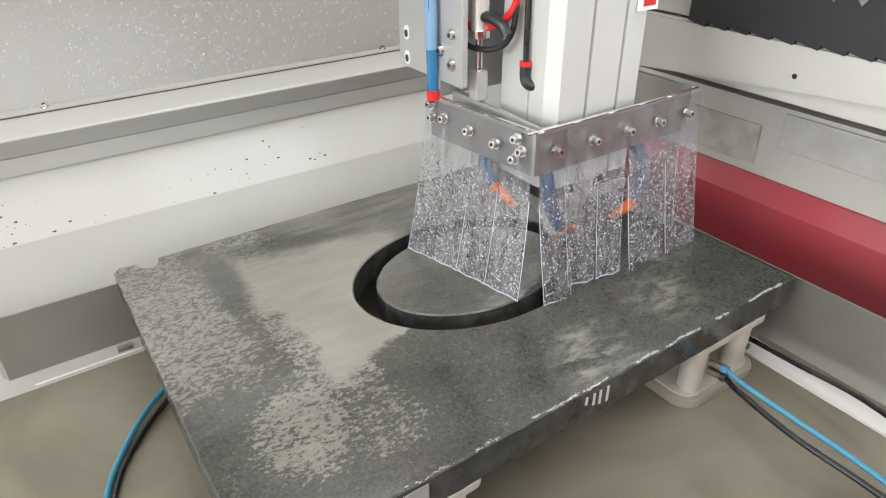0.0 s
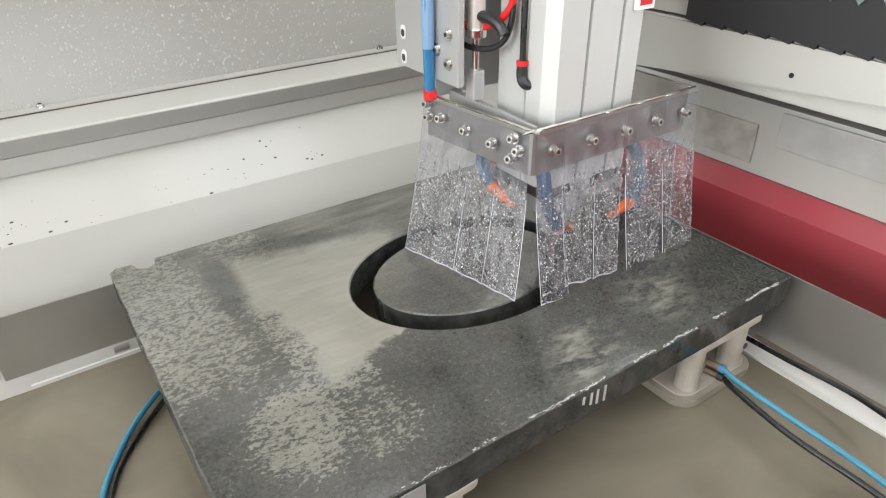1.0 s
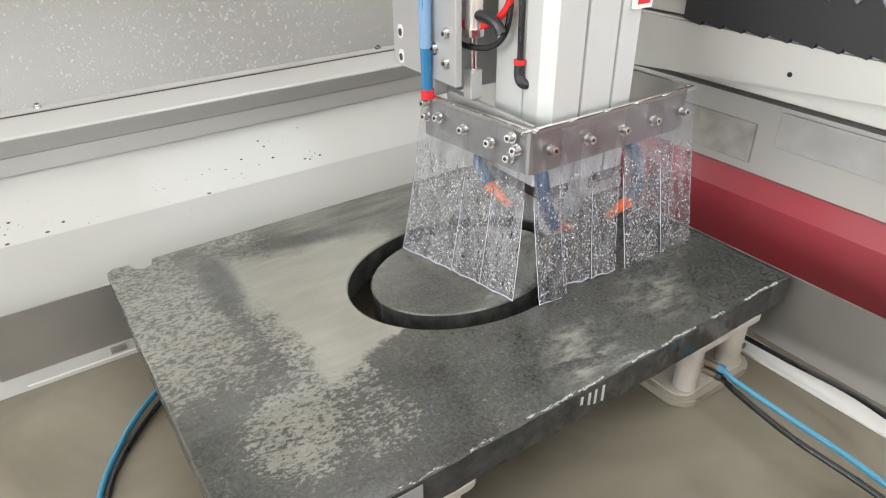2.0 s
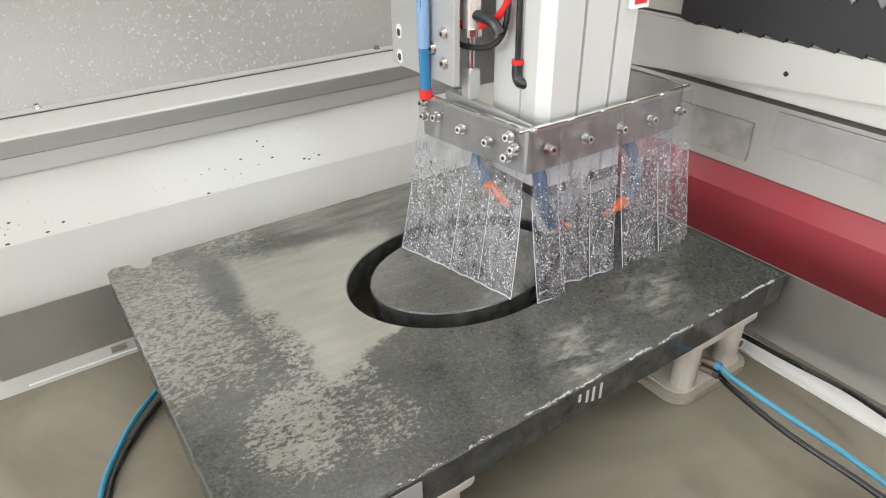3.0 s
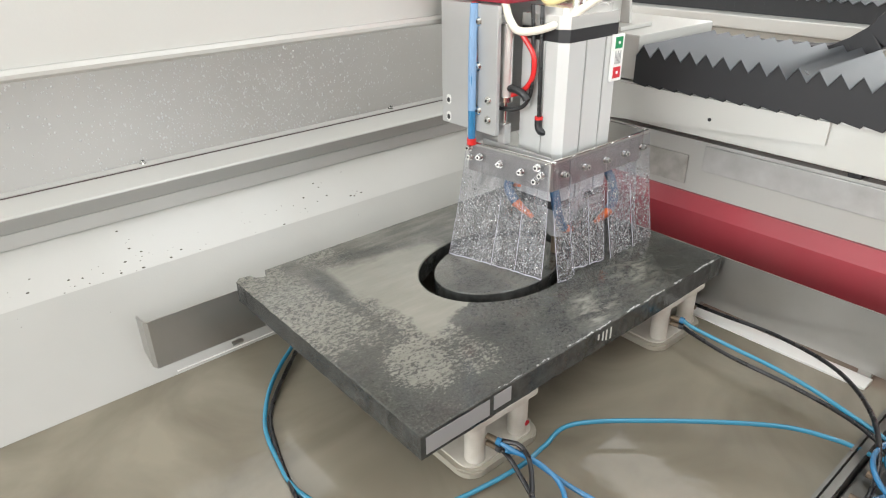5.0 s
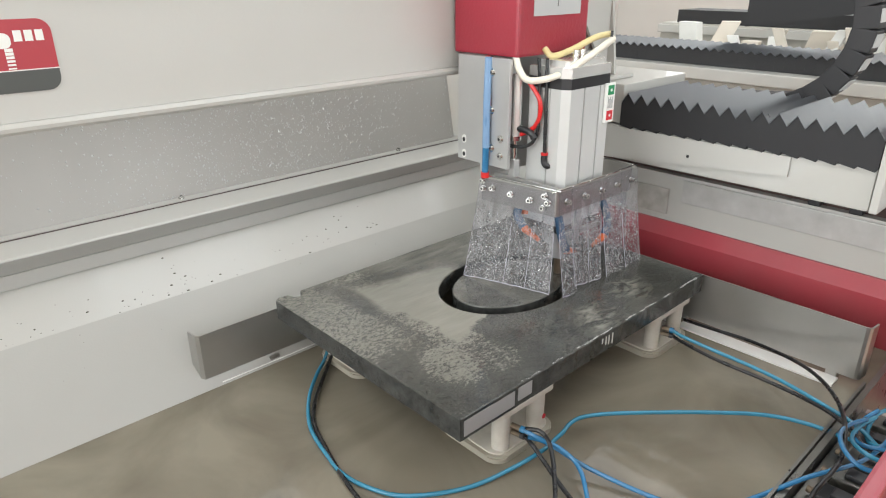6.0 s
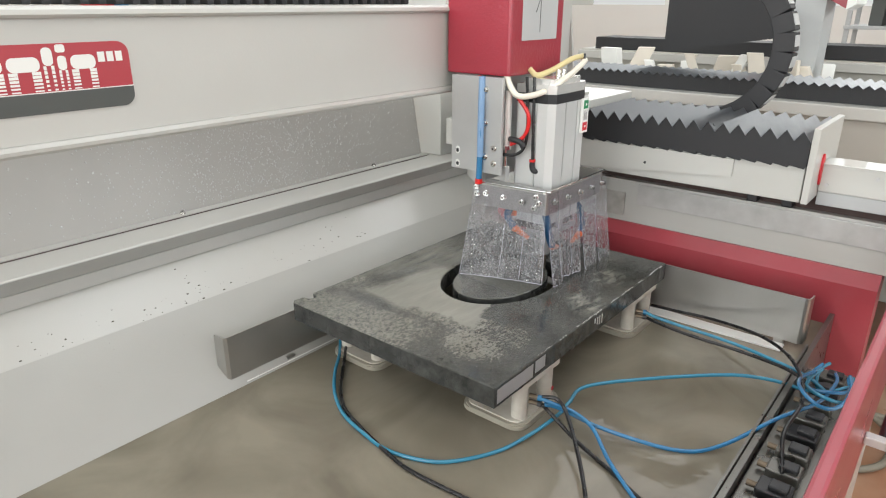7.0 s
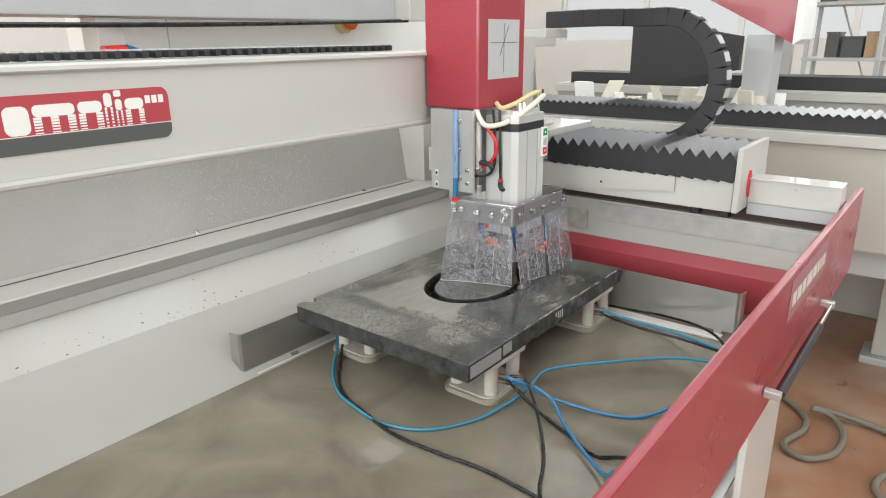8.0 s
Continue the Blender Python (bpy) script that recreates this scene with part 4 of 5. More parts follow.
# spindle
sx0, sx1, sy0, sy1 = 0.4925, 0.634, 0.541, 0.636
prof = [(sx0 + 0.009, sy0)]
for gx in (0.5425, 0.592):
    prof += [(gx - 0.0022, sy0), (gx - 0.0015, sy0 + 0.006), (gx + 0.0015, sy0 + 0.006), (gx + 0.0022, sy0)]
prof += [(sx1 - 0.010, sy0), (sx1, sy0 + 0.010), (sx1, sy1), (sx0 + 0.006, sy1), (sx0, sy1 - 0.006), (sx0, sy0 + 0.0425), (sx0 + 0.004, sy0 + 0.0415), (sx0 + 0.004, sy0 + 0.0405), (sx0, sy0 + 0.0395), (sx0, sy0 + 0.016)]
spindle = part("spindle", extrude(prof, "z", 0.262, 0.524), M_ALU, head, "machined aluminium spindle body with grooves")
inner = [(sx0 + 0.010, sy0 + 0.001), (sx1 - 0.011, sy0 + 0.001), (sx1 - 0.001, sy0 + 0.011), (sx1 - 0.001, sy1 - 0.002), (sx0 + 0.001, sy1 - 0.002), (sx0 + 0.001, sy0 + 0.017)]
part("band", extrude(inner, "z", 0.5242, 0.5435), M_BLACK, spindle, "black end band")
cap = extrude(inner, "z", 0.5437, 0.5735)
bmesh.ops.bevel(cap, geom=[e for e in cap.edges if min(v.co.z for v in e.verts) > 0.573], offset=0.011, segments=2, affect="EDGES")
part("motor_cap", cap, M_ALU_B, spindle, "bright aluminium end cap")
part("nose", rod((0.563, 0.590, 0.205), (0.563, 0.590, 0.2618), 0.036, 0.046, n=32), M_STEEL, spindle)
part("collet", rod((0.563, 0.590, 0.168), (0.563, 0.590, 0.2048), 0.017, 0.022, n=24), M_STEEL, spindle)
part("cutter", rod((0.563, 0.590, 0.078), (0.563, 0.590, 0.1678), 0.0085, 0.010, n=16), M_BRASS, spindle, "brown diamond cutter")
tb = part("terminal_box", box((0.6055, 0.5345, 0.451), (0.633, 0.5402, 0.526), 0.0008), M_LWHITE, head, "white terminal strip with a green and red label")
part("green_mark", box((0.609, 0.5337, 0.504), (0.628, 0.5344, 0.522)), M_GREEN, tb)
part("red_mark", box((0.609, 0.5337, 0.456), (0.628, 0.5344, 0.474)), M_LRED, tb)
bm = bmesh.new()
for k in range(5):
    box((0.611 + 0.0034 * k, 0.5337, 0.479), (0.6122 + 0.0034 * k, 0.5344, 0.500 - 0.004 * (k % 2)), bm=bm)
part("print_lines", bm, M_LGREY, tb)
for z in (0.513, 0.465):
    part("mark_dot", rod((0.6185, 0.5331, z), (0.6185, 0.5338, z), 0.0028, n=12), M_LWHITE, tb)
part("bearing_plate", box((0.500, 0.550, 0.243), (0.628, 0.630, 0.2618), 0.003), M_BLACK, spindle, "black plate under the spindle")
part("coolant_bar", box((0.512, 0.5485, 0.226), (0.640, 0.556, 0.238), 0.002), M_STEEL, head, "grey coolant bar inside the skirt")
# skirt frame
FX0, FX1, FY0, FY1, FZ0, FZ1 = 0.457, 0.722, 0.525, 0.698, 0.296, 0.347
SKEW = -0.115  # the left side leans outwards to the rear
r = 0.006


def band_path(off, z):
    return [(FX0 - off + SKEW * (FY1 - FY0), FY1, z), (FX0 - off, FY0 + r, z), (FX0 - off + r * 0.3, FY0 - off + r * 0.3, z), (FX0 + r, FY0 - off, z), (FX1 - 0.02, FY0 - off, z), (FX1 - 0.005 + off * 0.5, FY0 + 0.005 - off * 0.5, z), (FX1 + off, FY0 + 0.02, z), (FX1 + off, FY1 - 0.02, z)]


def sheet(lo, hi, thick_lo, thick_hi, bm=None):
    """A bent sheet between two polylines, with an inner face offset towards thick lines."""
    bm = bm or bmesh.new()
    rows = [[bm.verts.new(p) for p in line] for line in (lo, hi, thick_hi, thick_lo)]
    n = len(lo)
    for a in range(4):
        b = (a + 1) % 4
        for i in range(n - 1):
            bm.faces.new((rows[a][i], rows[a][i + 1], rows[b][i + 1], rows[b][i]))
    bm.faces.new([rows[a][0] for a in range(4)])
    bm.faces.new([rows[a][-1] for a in range(4)][::-1])
    return bm


frame_ob = part("skirt_frame", sheet(band_path(0, FZ0), band_path(0, FZ1), band_path(-0.0025, FZ0), band_path(-0.0025, FZ1)), M_STAIN, head, "bent stainless frame of the splash skirt")
part("top_lip", tube(band_path(-0.0010, FZ1 + 0.0008), 0.0017, 6, steps=3), M_CHROME, frame_ob, "bright worn top edge")
part("frame_arm", extrude([(0.4640, 0.531), (0.4670, 0.531), (0.4740, 0.6895), (0.4640, 0.6895)], "z", 0.330, 0.350), M_STEEL, frame_ob, "inner steel strut")
for x, z in ((0.484, 0.322), (0.540, 0.3215), (0.596, 0.3205), (0.649, 0.3205), (0.702, 0.3205)):
    bolt((x, FY0 - 0.0028, z), (0, -1, 0.1), 0.0046, 0.010, head)
for y, z in ((0.692, 0.338), (0.690, 0.322), (0.668, 0.326), (0.624, 0.323), (0.580, 0.320), (0.548, 0.335), (0.540, 0.323), (0.550, 0.311)):
    bolt((FX0 - 0.0030 + SKEW * (y - FY0), y, z), (-1, -0.16, 0.1), 0.0046, 0.009, head)
for y in (0.57, 0.63):
    bolt((FX1 + 0.0028, y, 0.335), (1, 0, 0), 0.0046, 0.008, head)
# clear flaps: each hangs from the frame, flares outwards and waves a little
NC, NR = 9, 8


def flap_point(f, u, t):
    """A point of the flap f, u along its width and t down its drop."""
    a, b, out, za, zb, flare, da, db, wave = f
    o = Vector((*out, 0))
    along = (Vector((*b, 0)) - Vector((*a, 0))).normalized()
    p = Vector((*a, 0)).lerp(Vector((*b, 0)), u) + along * (da + (db - da) * u) * t
    low = za + (zb - za) * u
    lean = 0.0030 + flare * t ** 1.5 + wave * t * math.sin(9.0 * u + 2.0 * t) + 0.25 * wave * t * math.sin(23.0 * u)
    return p + o * lean + Vector((0, 0, 0.344 + (low - 0.344) * t))


def flap(f, rims):
    o = Vector((*f[2], 0)) * 0.0010
    bm = bmesh.new()
    sides = [[[bm.verts.new(flap_point(f, i / NC, k / NR) + o * s) for i in range(NC + 1)] for k in range(NR + 1)] for s in (0, 1)]
    for vs in sides:
        for k in range(NR):
            for i in range(NC):
                bm.faces.new((vs[k][i], vs[k][i + 1], vs[k + 1][i + 1], vs[k + 1][i]))
    p, q = sides
    for k in range(NR):
        for i in (0, NC):
            bm.faces.new((p[k][i], p[k + 1][i], q[k + 1][i], q[k][i]))
    for k in (0, NR):
        for i in range(NC):
            bm.faces.new((p[k][i], p[k][i + 1], q[k][i + 1], q[k][i]))
    ob = part("flap", bm, M_PVC, head, "clear plastic splash flap beaded with water", True)
    part("cut_edge", tube([flap_point(f, i / NC, 1.0) for i in range(NC + 1)], 0.0008, 6, steps=2), M_EDGE, ob)
    for u, rim in zip((0, 1), rims):
        if rim:
            part("cut_edge", tube([flap_point(f, u, k / NR) for k in range(3, NR + 1)], 0.00035, 5, steps=2), M_EDGE, ob)
    return ob


def on_left(y):
    return (FX0 + SKEW * (y - FY0), y)


FLAPS = [
    (((0.458, FY0), (0.500, FY0), (0, -1), 0.137, 0.128, 0.022, 0.006, 0.011, 0.0010), (1, 1)),
    (((0.497, FY0), (0.551, FY0), (0, -1), 0.146, 0.139, 0.018, 0.008, 0.002, 0.0020), (1, 0)),
    (((0.5515, FY0), (0.596, FY0), (0, -1), 0.139, 0.134, 0.018, 0.002, 0.004, 0.0016), (1, 1)),
    (((0.5985, FY0), (0.664, FY0), (0, -1), 0.127, 0.122, 0.021, 0.014, 0.019, 0.0024), (1, 0)),
    (((0.6645, FY0), (0.724, FY0), (0, -1), 0.122, 0.126, 0.021, 0.019, 0.025, 0.0030), (1, 1)),
    ((on_left(0.527), on_left(0.571), (-1, 0), 0.151, 0.147, 0.025, -0.018, -0.007, 0.0008), (1, 0)),
    ((on_left(0.5715), on_left(0.614), (-1, 0), 0.147, 0.142, 0.025, -0.007, 0.002, 0.0010), (1, 0)),
    ((on_left(0.6145), on_left(0.656), (-1, 0), 0.142, 0.137, 0.025, 0.002, 0.010, 0.0010), (1, 0)),
    ((on_left(0.6565), on_left(0.700), (-1, 0), 0.137, 0.130, 0.025, 0.010, 0.018, 0.0008), (0, 1)),
    (((FX1, 0.545), (FX1, 0.605), (1, 0), 0.126, 0.128, 0.024, 0.0, 0.0, 0.0030), (1, 1)),
    (((FX1, 0.607), (FX1, 0.668), (1, 0), 0.128, 0.130, 0.024, 0.0, 0.0, 0.0030), (1, 1)),
]
rnd = random.Random(11)
beads_at, lenses_at, runs_at = [], [], []
for f, rims in FLAPS:
    flap(f, rims)
    o = Vector((*f[2], 0))
    q = o.to_track_quat("Z", "Y").to_matrix().to_4x4()
    wide = math.dist(f[0], f[1]) / 0.045
    for k in range(int(540 * wide)):
        u, t = rnd.random(), 0.28 + 0.71 * rnd.random() ** 0.75
        s = rnd.choice((0.0004, 0.0005, 0.0007, 0.0009, 0.0012))
        m = Matrix.Translation(flap_point(f, u, t) + o * 0.0011) @ q
        if k % 9 == 0:
            runs_at.append(m @ Matrix.Diagonal((0.0005, rnd.uniform(0.003, 0.011), 0.0004, 1)))
        elif k % 2:
            beads_at.append(m @ Matrix.Diagonal((s, s * 1.2, s * 0.6, 1)))
        else:
            lenses_at.append(m @ Matrix.Diagonal((s * 1.4, s * 1.7, s, 1)))
scatter("water_drop", 1, beads_at, M_BEAD, head, "water drops beading on the flaps")
scatter("water_lens", 1, lenses_at, M_DROP, head, "clear water drops on the flaps")
scatter("water_run", 1, runs_at, M_DROP, head, "thin runs of water down the flaps")
# pneumatic cylinder and hoses
cyl = part("cylinder", rod((0.466, 0.640, 0.432), (0.466, 0.640, 0.548), 0.0105, n=24, bevel=0.001), M_ALU_B, head, "slim aluminium pneumatic cylinder")
part("cylinder_collar", rod((0.466, 0.640, 0.424), (0.466, 0.640, 0.432), 0.0125, n=24), M_CHROME, cyl)
part("piston_rod", rod((0.466, 0.640, 0.384), (0.466, 0.640, 0.4238), 0.0042, n=16), M_CHROME, cyl)
part("clevis", box((0.458, 0.632, 0.352), (0.474, 0.648, 0.3865), 0.002), M_STEEL, cyl)
part("cylinder_bracket", box((0.455, 0.652, 0.500), (0.478, 0.6895, 0.56), 0.002), M_STEEL, head)
part("elbow_fitting", tube([(0.466, 0.632, 0.447), (0.468, 0.618, 0.446), (0.470, 0.604, 0.441), (0.472, 0.598, 0.432)], 0.0062, 10), M_BLACK, head)
part("red_hose", tube([(0.448, 0.700, 0.577), (0.446, 0.690, 0.50), (0.452, 0.675, 0.448), (0.460, 0.655, 0.435), (0.474, 0.625, 0.437), (0.482, 0.600, 0.46), (0.482, 0.596, 0.50), (0.476, 0.620, 0.535)], 0.0042, 10), M_REDH, head, "red air hose looping round the cylinder")
part("black_hose", tube([(0.449, 0.690, 0.577), (0.447, 0.682, 0.50), (0.452, 0.662, 0.425), (0.464, 0.630, 0.412), (0.478, 0.604, 0.425), (0.484, 0.598, 0.47), (0.486, 0.606, 0.577)], 0.0034, 10), M_HOSEK, head, "black air hose loop")
part("black_hose", tube([(0.492, 0.592, 0.577), (0.490, 0.588, 0.50), (0.488, 0.584, 0.40)], 0.0034, 10), M_HOSEK, head, "black air hose")
part("elbow_fitting", tube([(0.488, 0.584, 0.402), (0.488, 0.584, 0.388), (0.490, 0.580, 0.380), (0.500, 0.575, 0.378)], 0.0062, 10), M_BLACK, head)
part("orange_collar", rod((0.488, 0.584, 0.400), (0.488, 0.584, 0.405), 0.0068, n=14), M_REDH, head)
part("blue_hose", tube([(0.436, 0.684, 0.577), (0.428, 0.680, 0.50), (0.4275, 0.680, 0.43), (0.4330, 0.686, 0.355)], 0.0066, 12), M_BLUE, head, "thick blue water hose")
part("hose_sleeve", tube([(0.435, 0.684, 0.576), (0.428, 0.680, 0.50), (0.4275, 0.680, 0.408)], 0.0072, 12), mat("pale_blue_sleeve", (0.20, 0.33, 0.52), 0.4, bump=0.4, bscale=120), head, "pale blue wrapped sleeve")
part("hose_clamp", rod((0.4332, 0.686, 0.346), (0.4330, 0.686, 0.357), 0.0082, n=14), M_REDH, head)
part("red_hose", tube([(0.440, 0.686, 0.577), (0.434, 0.684, 0.52), (0.4415, 0.678, 0.47), (0.452, 0.672, 0.44)], 0.0040, 10), M_REDH, head, "red air hose")
part("cream_cable", tube([(0.455, 0.640, 0.590), (0.452, 0.622, 0.556), (0.458, 0.602, 0.540), (0.492, 0.570, 0.548), (0.540, 0.545, 0.575), (0.600, 0.545, 0.596), (0.648, 0.560, 0.603)], 0.0062, 12), M_CREAM, head, "cream jacketed cable")
part("yellow_cable", tube([(0.520, 0.622, 0.590), (0.522, 0.604, 0.578), (0.552, 0.585, 0.588), (0.605, 0.570, 0.608), (0.650, 0.568, 0.612)], 0.0058, 12), M_YELLOW, head, "yellowed jacketed cable")
part("cable_tie", rod((0.636, 0.556, 0.595), (0.640, 0.558, 0.618), 0.0025, n=8), M_BLACK, head)
for x in (0.528, 0.548):
    part("gland", rod((x, 0.556, 0.5735), (x, 0.556, 0.592), 0.006, 0.005, n=14), M_CHROME, head)
part("cable_cap", rod((0.575, 0.612, 0.562), (0.575, 0.612, 0.5775), 0.013, n=18, bevel=0.001), M_BRASS, head, "brown cable cap")
# coolant nozzles inside the skirt
for pts, tip in (([(0.505, 0.560, 0.30), (0.497, 0.545, 0.272), (0.502, 0.540, 0.238), (0.520, 0.541, 0.208)], (0.546, 0.541, 0.198)), ([(0.64, 0.585, 0.30), (0.676, 0.566, 0.262), (0.672, 0.549, 0.222), (0.650, 0.541, 0.203)], (0.612, 0.541, 0.192)), ([(0.495, 0.63, 0.30), (0.472, 0.632, 0.275), (0.474, 0.615, 0.248)], (0.482, 0.580, 0.228))):
    part("nozzle_hose", tube(pts, 0.0085, 12), M_NAVY, head, "dark blue segmented coolant hose")
    part("nozzle_tip", rod(pts[-1], tip, 0.0085, 0.004, n=14), M_ORANGE, head, "orange coolant nozzle")
    part("nozzle_ring", rod(Vector(pts[0]) - Vector((0, 0, 0.030)), Vector(pts[0]) - Vector((0, 0, 0.014)), 0.0098, n=14), M_ORANGE, head)

# ---- air hoses lying in the water ----
def hose(name, label, pts, r, material):
    return tagged(part(name, tube(pts, r, 10), material, None, "", True), label, "air hose", "air hoses")


R_ = 0.0036
hose("air_hose", "light blue air hose curving from a rear pod round the slab", [(0.212, 0.870, 0.046), (0.165, 0.862, 0.026), (0.112, 0.812, 0.010), (0.070, 0.778, 0.007), (0.027, 0.735, 0.006), (-0.005, 0.692, R_), (-0.030, 0.642, R_), (-0.045, 0.576, R_), (-0.052, 0.510, R_), (-0.030, 0.440, R_), (0.008, 0.398, R_), (0.075, 0.361, R_), (0.150, 0.340, 0.010), (0.205, 0.328, 0.020), (0.245, 0.328, 0.026), (0.310, 0.327, 0.029), (0.416, 0.241, 0.030), (0.525, 0.131, 0.030), (0.560, 0.062, 0.030), (0.575, 0.010, 0.024), (0.590, -0.035, 0.022)], R_, M_CYAN)
hose("air_hose", "black air hose snaking over the muddy basin floor", [(0.216, 0.870, 0.058), (0.165, 0.842, 0.024), (0.108, 0.792, 0.010), (0.066, 0.753, 0.007), (0.024, 0.712, 0.005), (-0.011, 0.664, R_), (-0.032, 0.608, R_), (-0.052, 0.530, R_), (-0.066, 0.449, R_), (-0.060, 0.346, R_), (-0.050, 0.257, R_), (-0.054, 0.171, R_), (-0.060, 0.100, R_), (-0.060, 0.020, 0.020)], R_, M_HOSEK)
hose("air_hose", "blue air hose from a front pod running to the basin edge", [(0.178, 0.351, 0.058), (0.185, 0.330, 0.053), (0.205, 0.296, 0.038), (0.204, 0.258, 0.022), (0.146, 0.193, 0.012), (0.058, 0.079, 0.014), (0.030, 0.040, 0.045), (0.010, 0.000, 0.030)], R_, M_BLUE)
hose("air_hose", "blue air hose bending towards the valve strip", [(0.182, 0.345, 0.046), (0.205, 0.322, 0.034), (0.226, 0.247, 0.014), (0.264, 0.131, R_), (0.315, 0.074, 0.010), (0.408, 0.010, 0.045), (0.499, -0.033, 0.048), (0.600, -0.045, 0.045), (0.660, -0.035, 0.035)], R_, M_BLUE)
hose("air_hose", "black air hose arching from a front pod", [(0.181, 0.350, 0.060), (0.192, 0.325, 0.060), (0.186, 0.300, 0.040), (0.120, 0.240, 0.020), (0.030, 0.178, 0.016), (-0.050, 0.140, 0.020), (-0.106, 0.100, 0.034), (-0.140, 0.040, 0.045), (-0.150, -0.03, 0.030)], R_, M_HOSEK)
hose("air_hose", "black air hose from a front pod lying in the water", [(0.180, 0.349, 0.046), (0.184, 0.330, 0.030), (0.168, 0.268, 0.010), (0.141, 0.189, R_), (0.100, 0.110, 0.010), (0.080, 0.040, 0.045), (0.070, -0.02, 0.028)], R_, M_HOSEK)
hose("air_hose", "light blue air hose from the far front pod", [(0.634, 0.350, 0.058), (0.633, 0.330, 0.054), (0.634, 0.262, 0.050), (0.633, 0.195, 0.049), (0.624, 0.130, 0.049), (0.600, 0.055, 0.051), (0.585, 0.000, 0.047), (0.575, -0.040, 0.030)], R_, M_CYAN)
hose("air_hose", "black air hose from the far front pod", [(0.634, 0.349, 0.046), (0.626, 0.325, 0.046), (0.616, 0.250, 0.044), (0.616, 0.165, 0.043), (0.608, 0.095, 0.044), (0.584, 0.036, 0.050), (0.560, -0.005, 0.046), (0.530, -0.045, 0.028)], R_, M_HOSEK)
hose("air_hose", "black air hose arching past the stop plate", [(0.770, 0.640, 0.010), (0.768, 0.480, 0.012), (0.760, 0.340, 0.022), (0.752, 0.233, 0.032), (0.697, 0.115, 0.050), (0.590, 0.030, 0.066), (0.470, -0.012, 0.062), (0.360, -0.010, 0.050), (0.280, -0.03, 0.030)], R_, M_HOSEK)
rnd = random.Random(5)
for k in range(4):
    cx, cy, ra = 0.625 - 0.030 * k, -0.040 + 0.006 * (k % 2), 0.050 + 0.006 * k
    pts = [(cx + ra * math.cos(a) * 1.15, cy + 0.6 * ra * math.sin(a), 0.040 + 0.009 * k + 0.008 * math.sin(2 * a + k)) for a in [radians(40 + 30 * i) for i in range(10)]]
    hose("air_hose", "blue air hose looped over the valve strip", pts, R_, M_BLUE if k % 2 else M_CYAN)

# ---- dividing bar and valve strip ----
bar = thing("angle_bar", "dark wet steel angle bar across the front of the basin", "angle bar")
part("bar", extrude([(0.0335, -0.0195), (0.0335, 0.036), (0.038, 0.036), (0.038, -0.0155), (0.062, -0.0155), (0.062, -0.0195)], "x", -0.95, 0.752), M_WETSTEEL, bar)
strip = thing("valve_strip", "row of pneumatic valves along the front of the basin", "valve strip")
part("base", box((-0.35, -0.082, -0.019), (0.70, 0.020, 0.008), 0.002), M_WETSTEEL, strip)
for k in range(17):
    x = -0.32 + 0.06 * k
    v = part("valve", box((x, -0.055, 0.0082), (x + 0.040, -0.005, 0.028), 0.003), M_WETSTEEL if k % 3 else M_BLACK, strip)
    part("lever", box((x + 0.008, -0.050, 0.0282), (x + 0.030, -0.022, 0.036), 0.002), M_BLACK, v)
    part("push_fitting", rod((x + 0.020, -0.005, 0.018), (x + 0.020, 0.010, 0.018), 0.0055, n=12), M_BRASS, v)

# ---- beyond the bed: neighbouring machine, stones, floor hose ----
nb = thing("neighbour_machine", "white neighbouring machine with a long black bellows", "machine")
part("body", box((2.1, -1.2, -0.085), (2.9, 2.6, 0.3295), 0.01), M_BEIGE, nb)
# grey block added where the recess below the body lies in shade
part("lower_rail", box((2.16, -1.2, -0.20), (2.9, 2.6, -0.0855), 0.006), M_FGREY, nb, "grey block painted as the shaded recess under the body")
part("panel_joint", box((2.0985, -0.42, -0.07), (2.1005, -0.414, 0.32)), M_FGREY, nb)
for y in (-1.0, -0.20, 0.9, 2.2):
    foot = part("foot", box((2.60, y - 0.05, FLOOR_Z + 0.04), (2.72, y + 0.06, -0.2005), 0.006), M_WHITE, nb)
    part("foot_pad", box((2.56, y - 0.09, FLOOR_Z), (2.76, y + 0.10, FLOOR_Z + 0.0395), 0.008), M_FGREY, foot)
for y in (-0.24, 0.7):
    part("limit_switch", box((2.085, y, -0.05), (2.0995, y + 0.05, 0.0), 0.003), M_BLACK, nb)
part("ledge", box((2.06, -1.2, 0.33), (2.9, 2.6, 0.375), 0.004), M_WHITE, nb)
bm = bmesh.new()
for i in range(100):
    y = -1.15 + 0.036 * i
    extrude([(y, 0.3755), (y + 0.0358, 0.3755), (y + 0.0358, 0.430), (y + 0.018, 0.443), (y, 0.430)], "x", 2.14, 2.40, bm)
part("bellows_folds", bm, M_BELLOW, nb, "black bellows folds")
bm = bmesh.new()
for i in range(100):
    y = -1.15 + 0.036 * i
    extrude([(y, 0.4312), (y + 0.018, 0.4445), (y + 0.0358, 0.4312), (y + 0.0358, 0.4325), (y + 0.018, 0.4460), (y, 0.4325)], "x", 2.13, 2.41, bm)
part("bellows_slats", bm, M_SLAT, nb, "pale bellows slats")
part("dark_cover", extrude([(0.60, 0.585), (1.14, 0.50), (1.14, 0.84), (0.60, 0.74)], "x", 2.55, 2.60), M_BELLOW, nb, "dark hanging cover")
part("rear_body", box((2.9005, -1.2, -0.30), (3.3, 2.6, 0.30), 0.01), M_WHITE, nb)
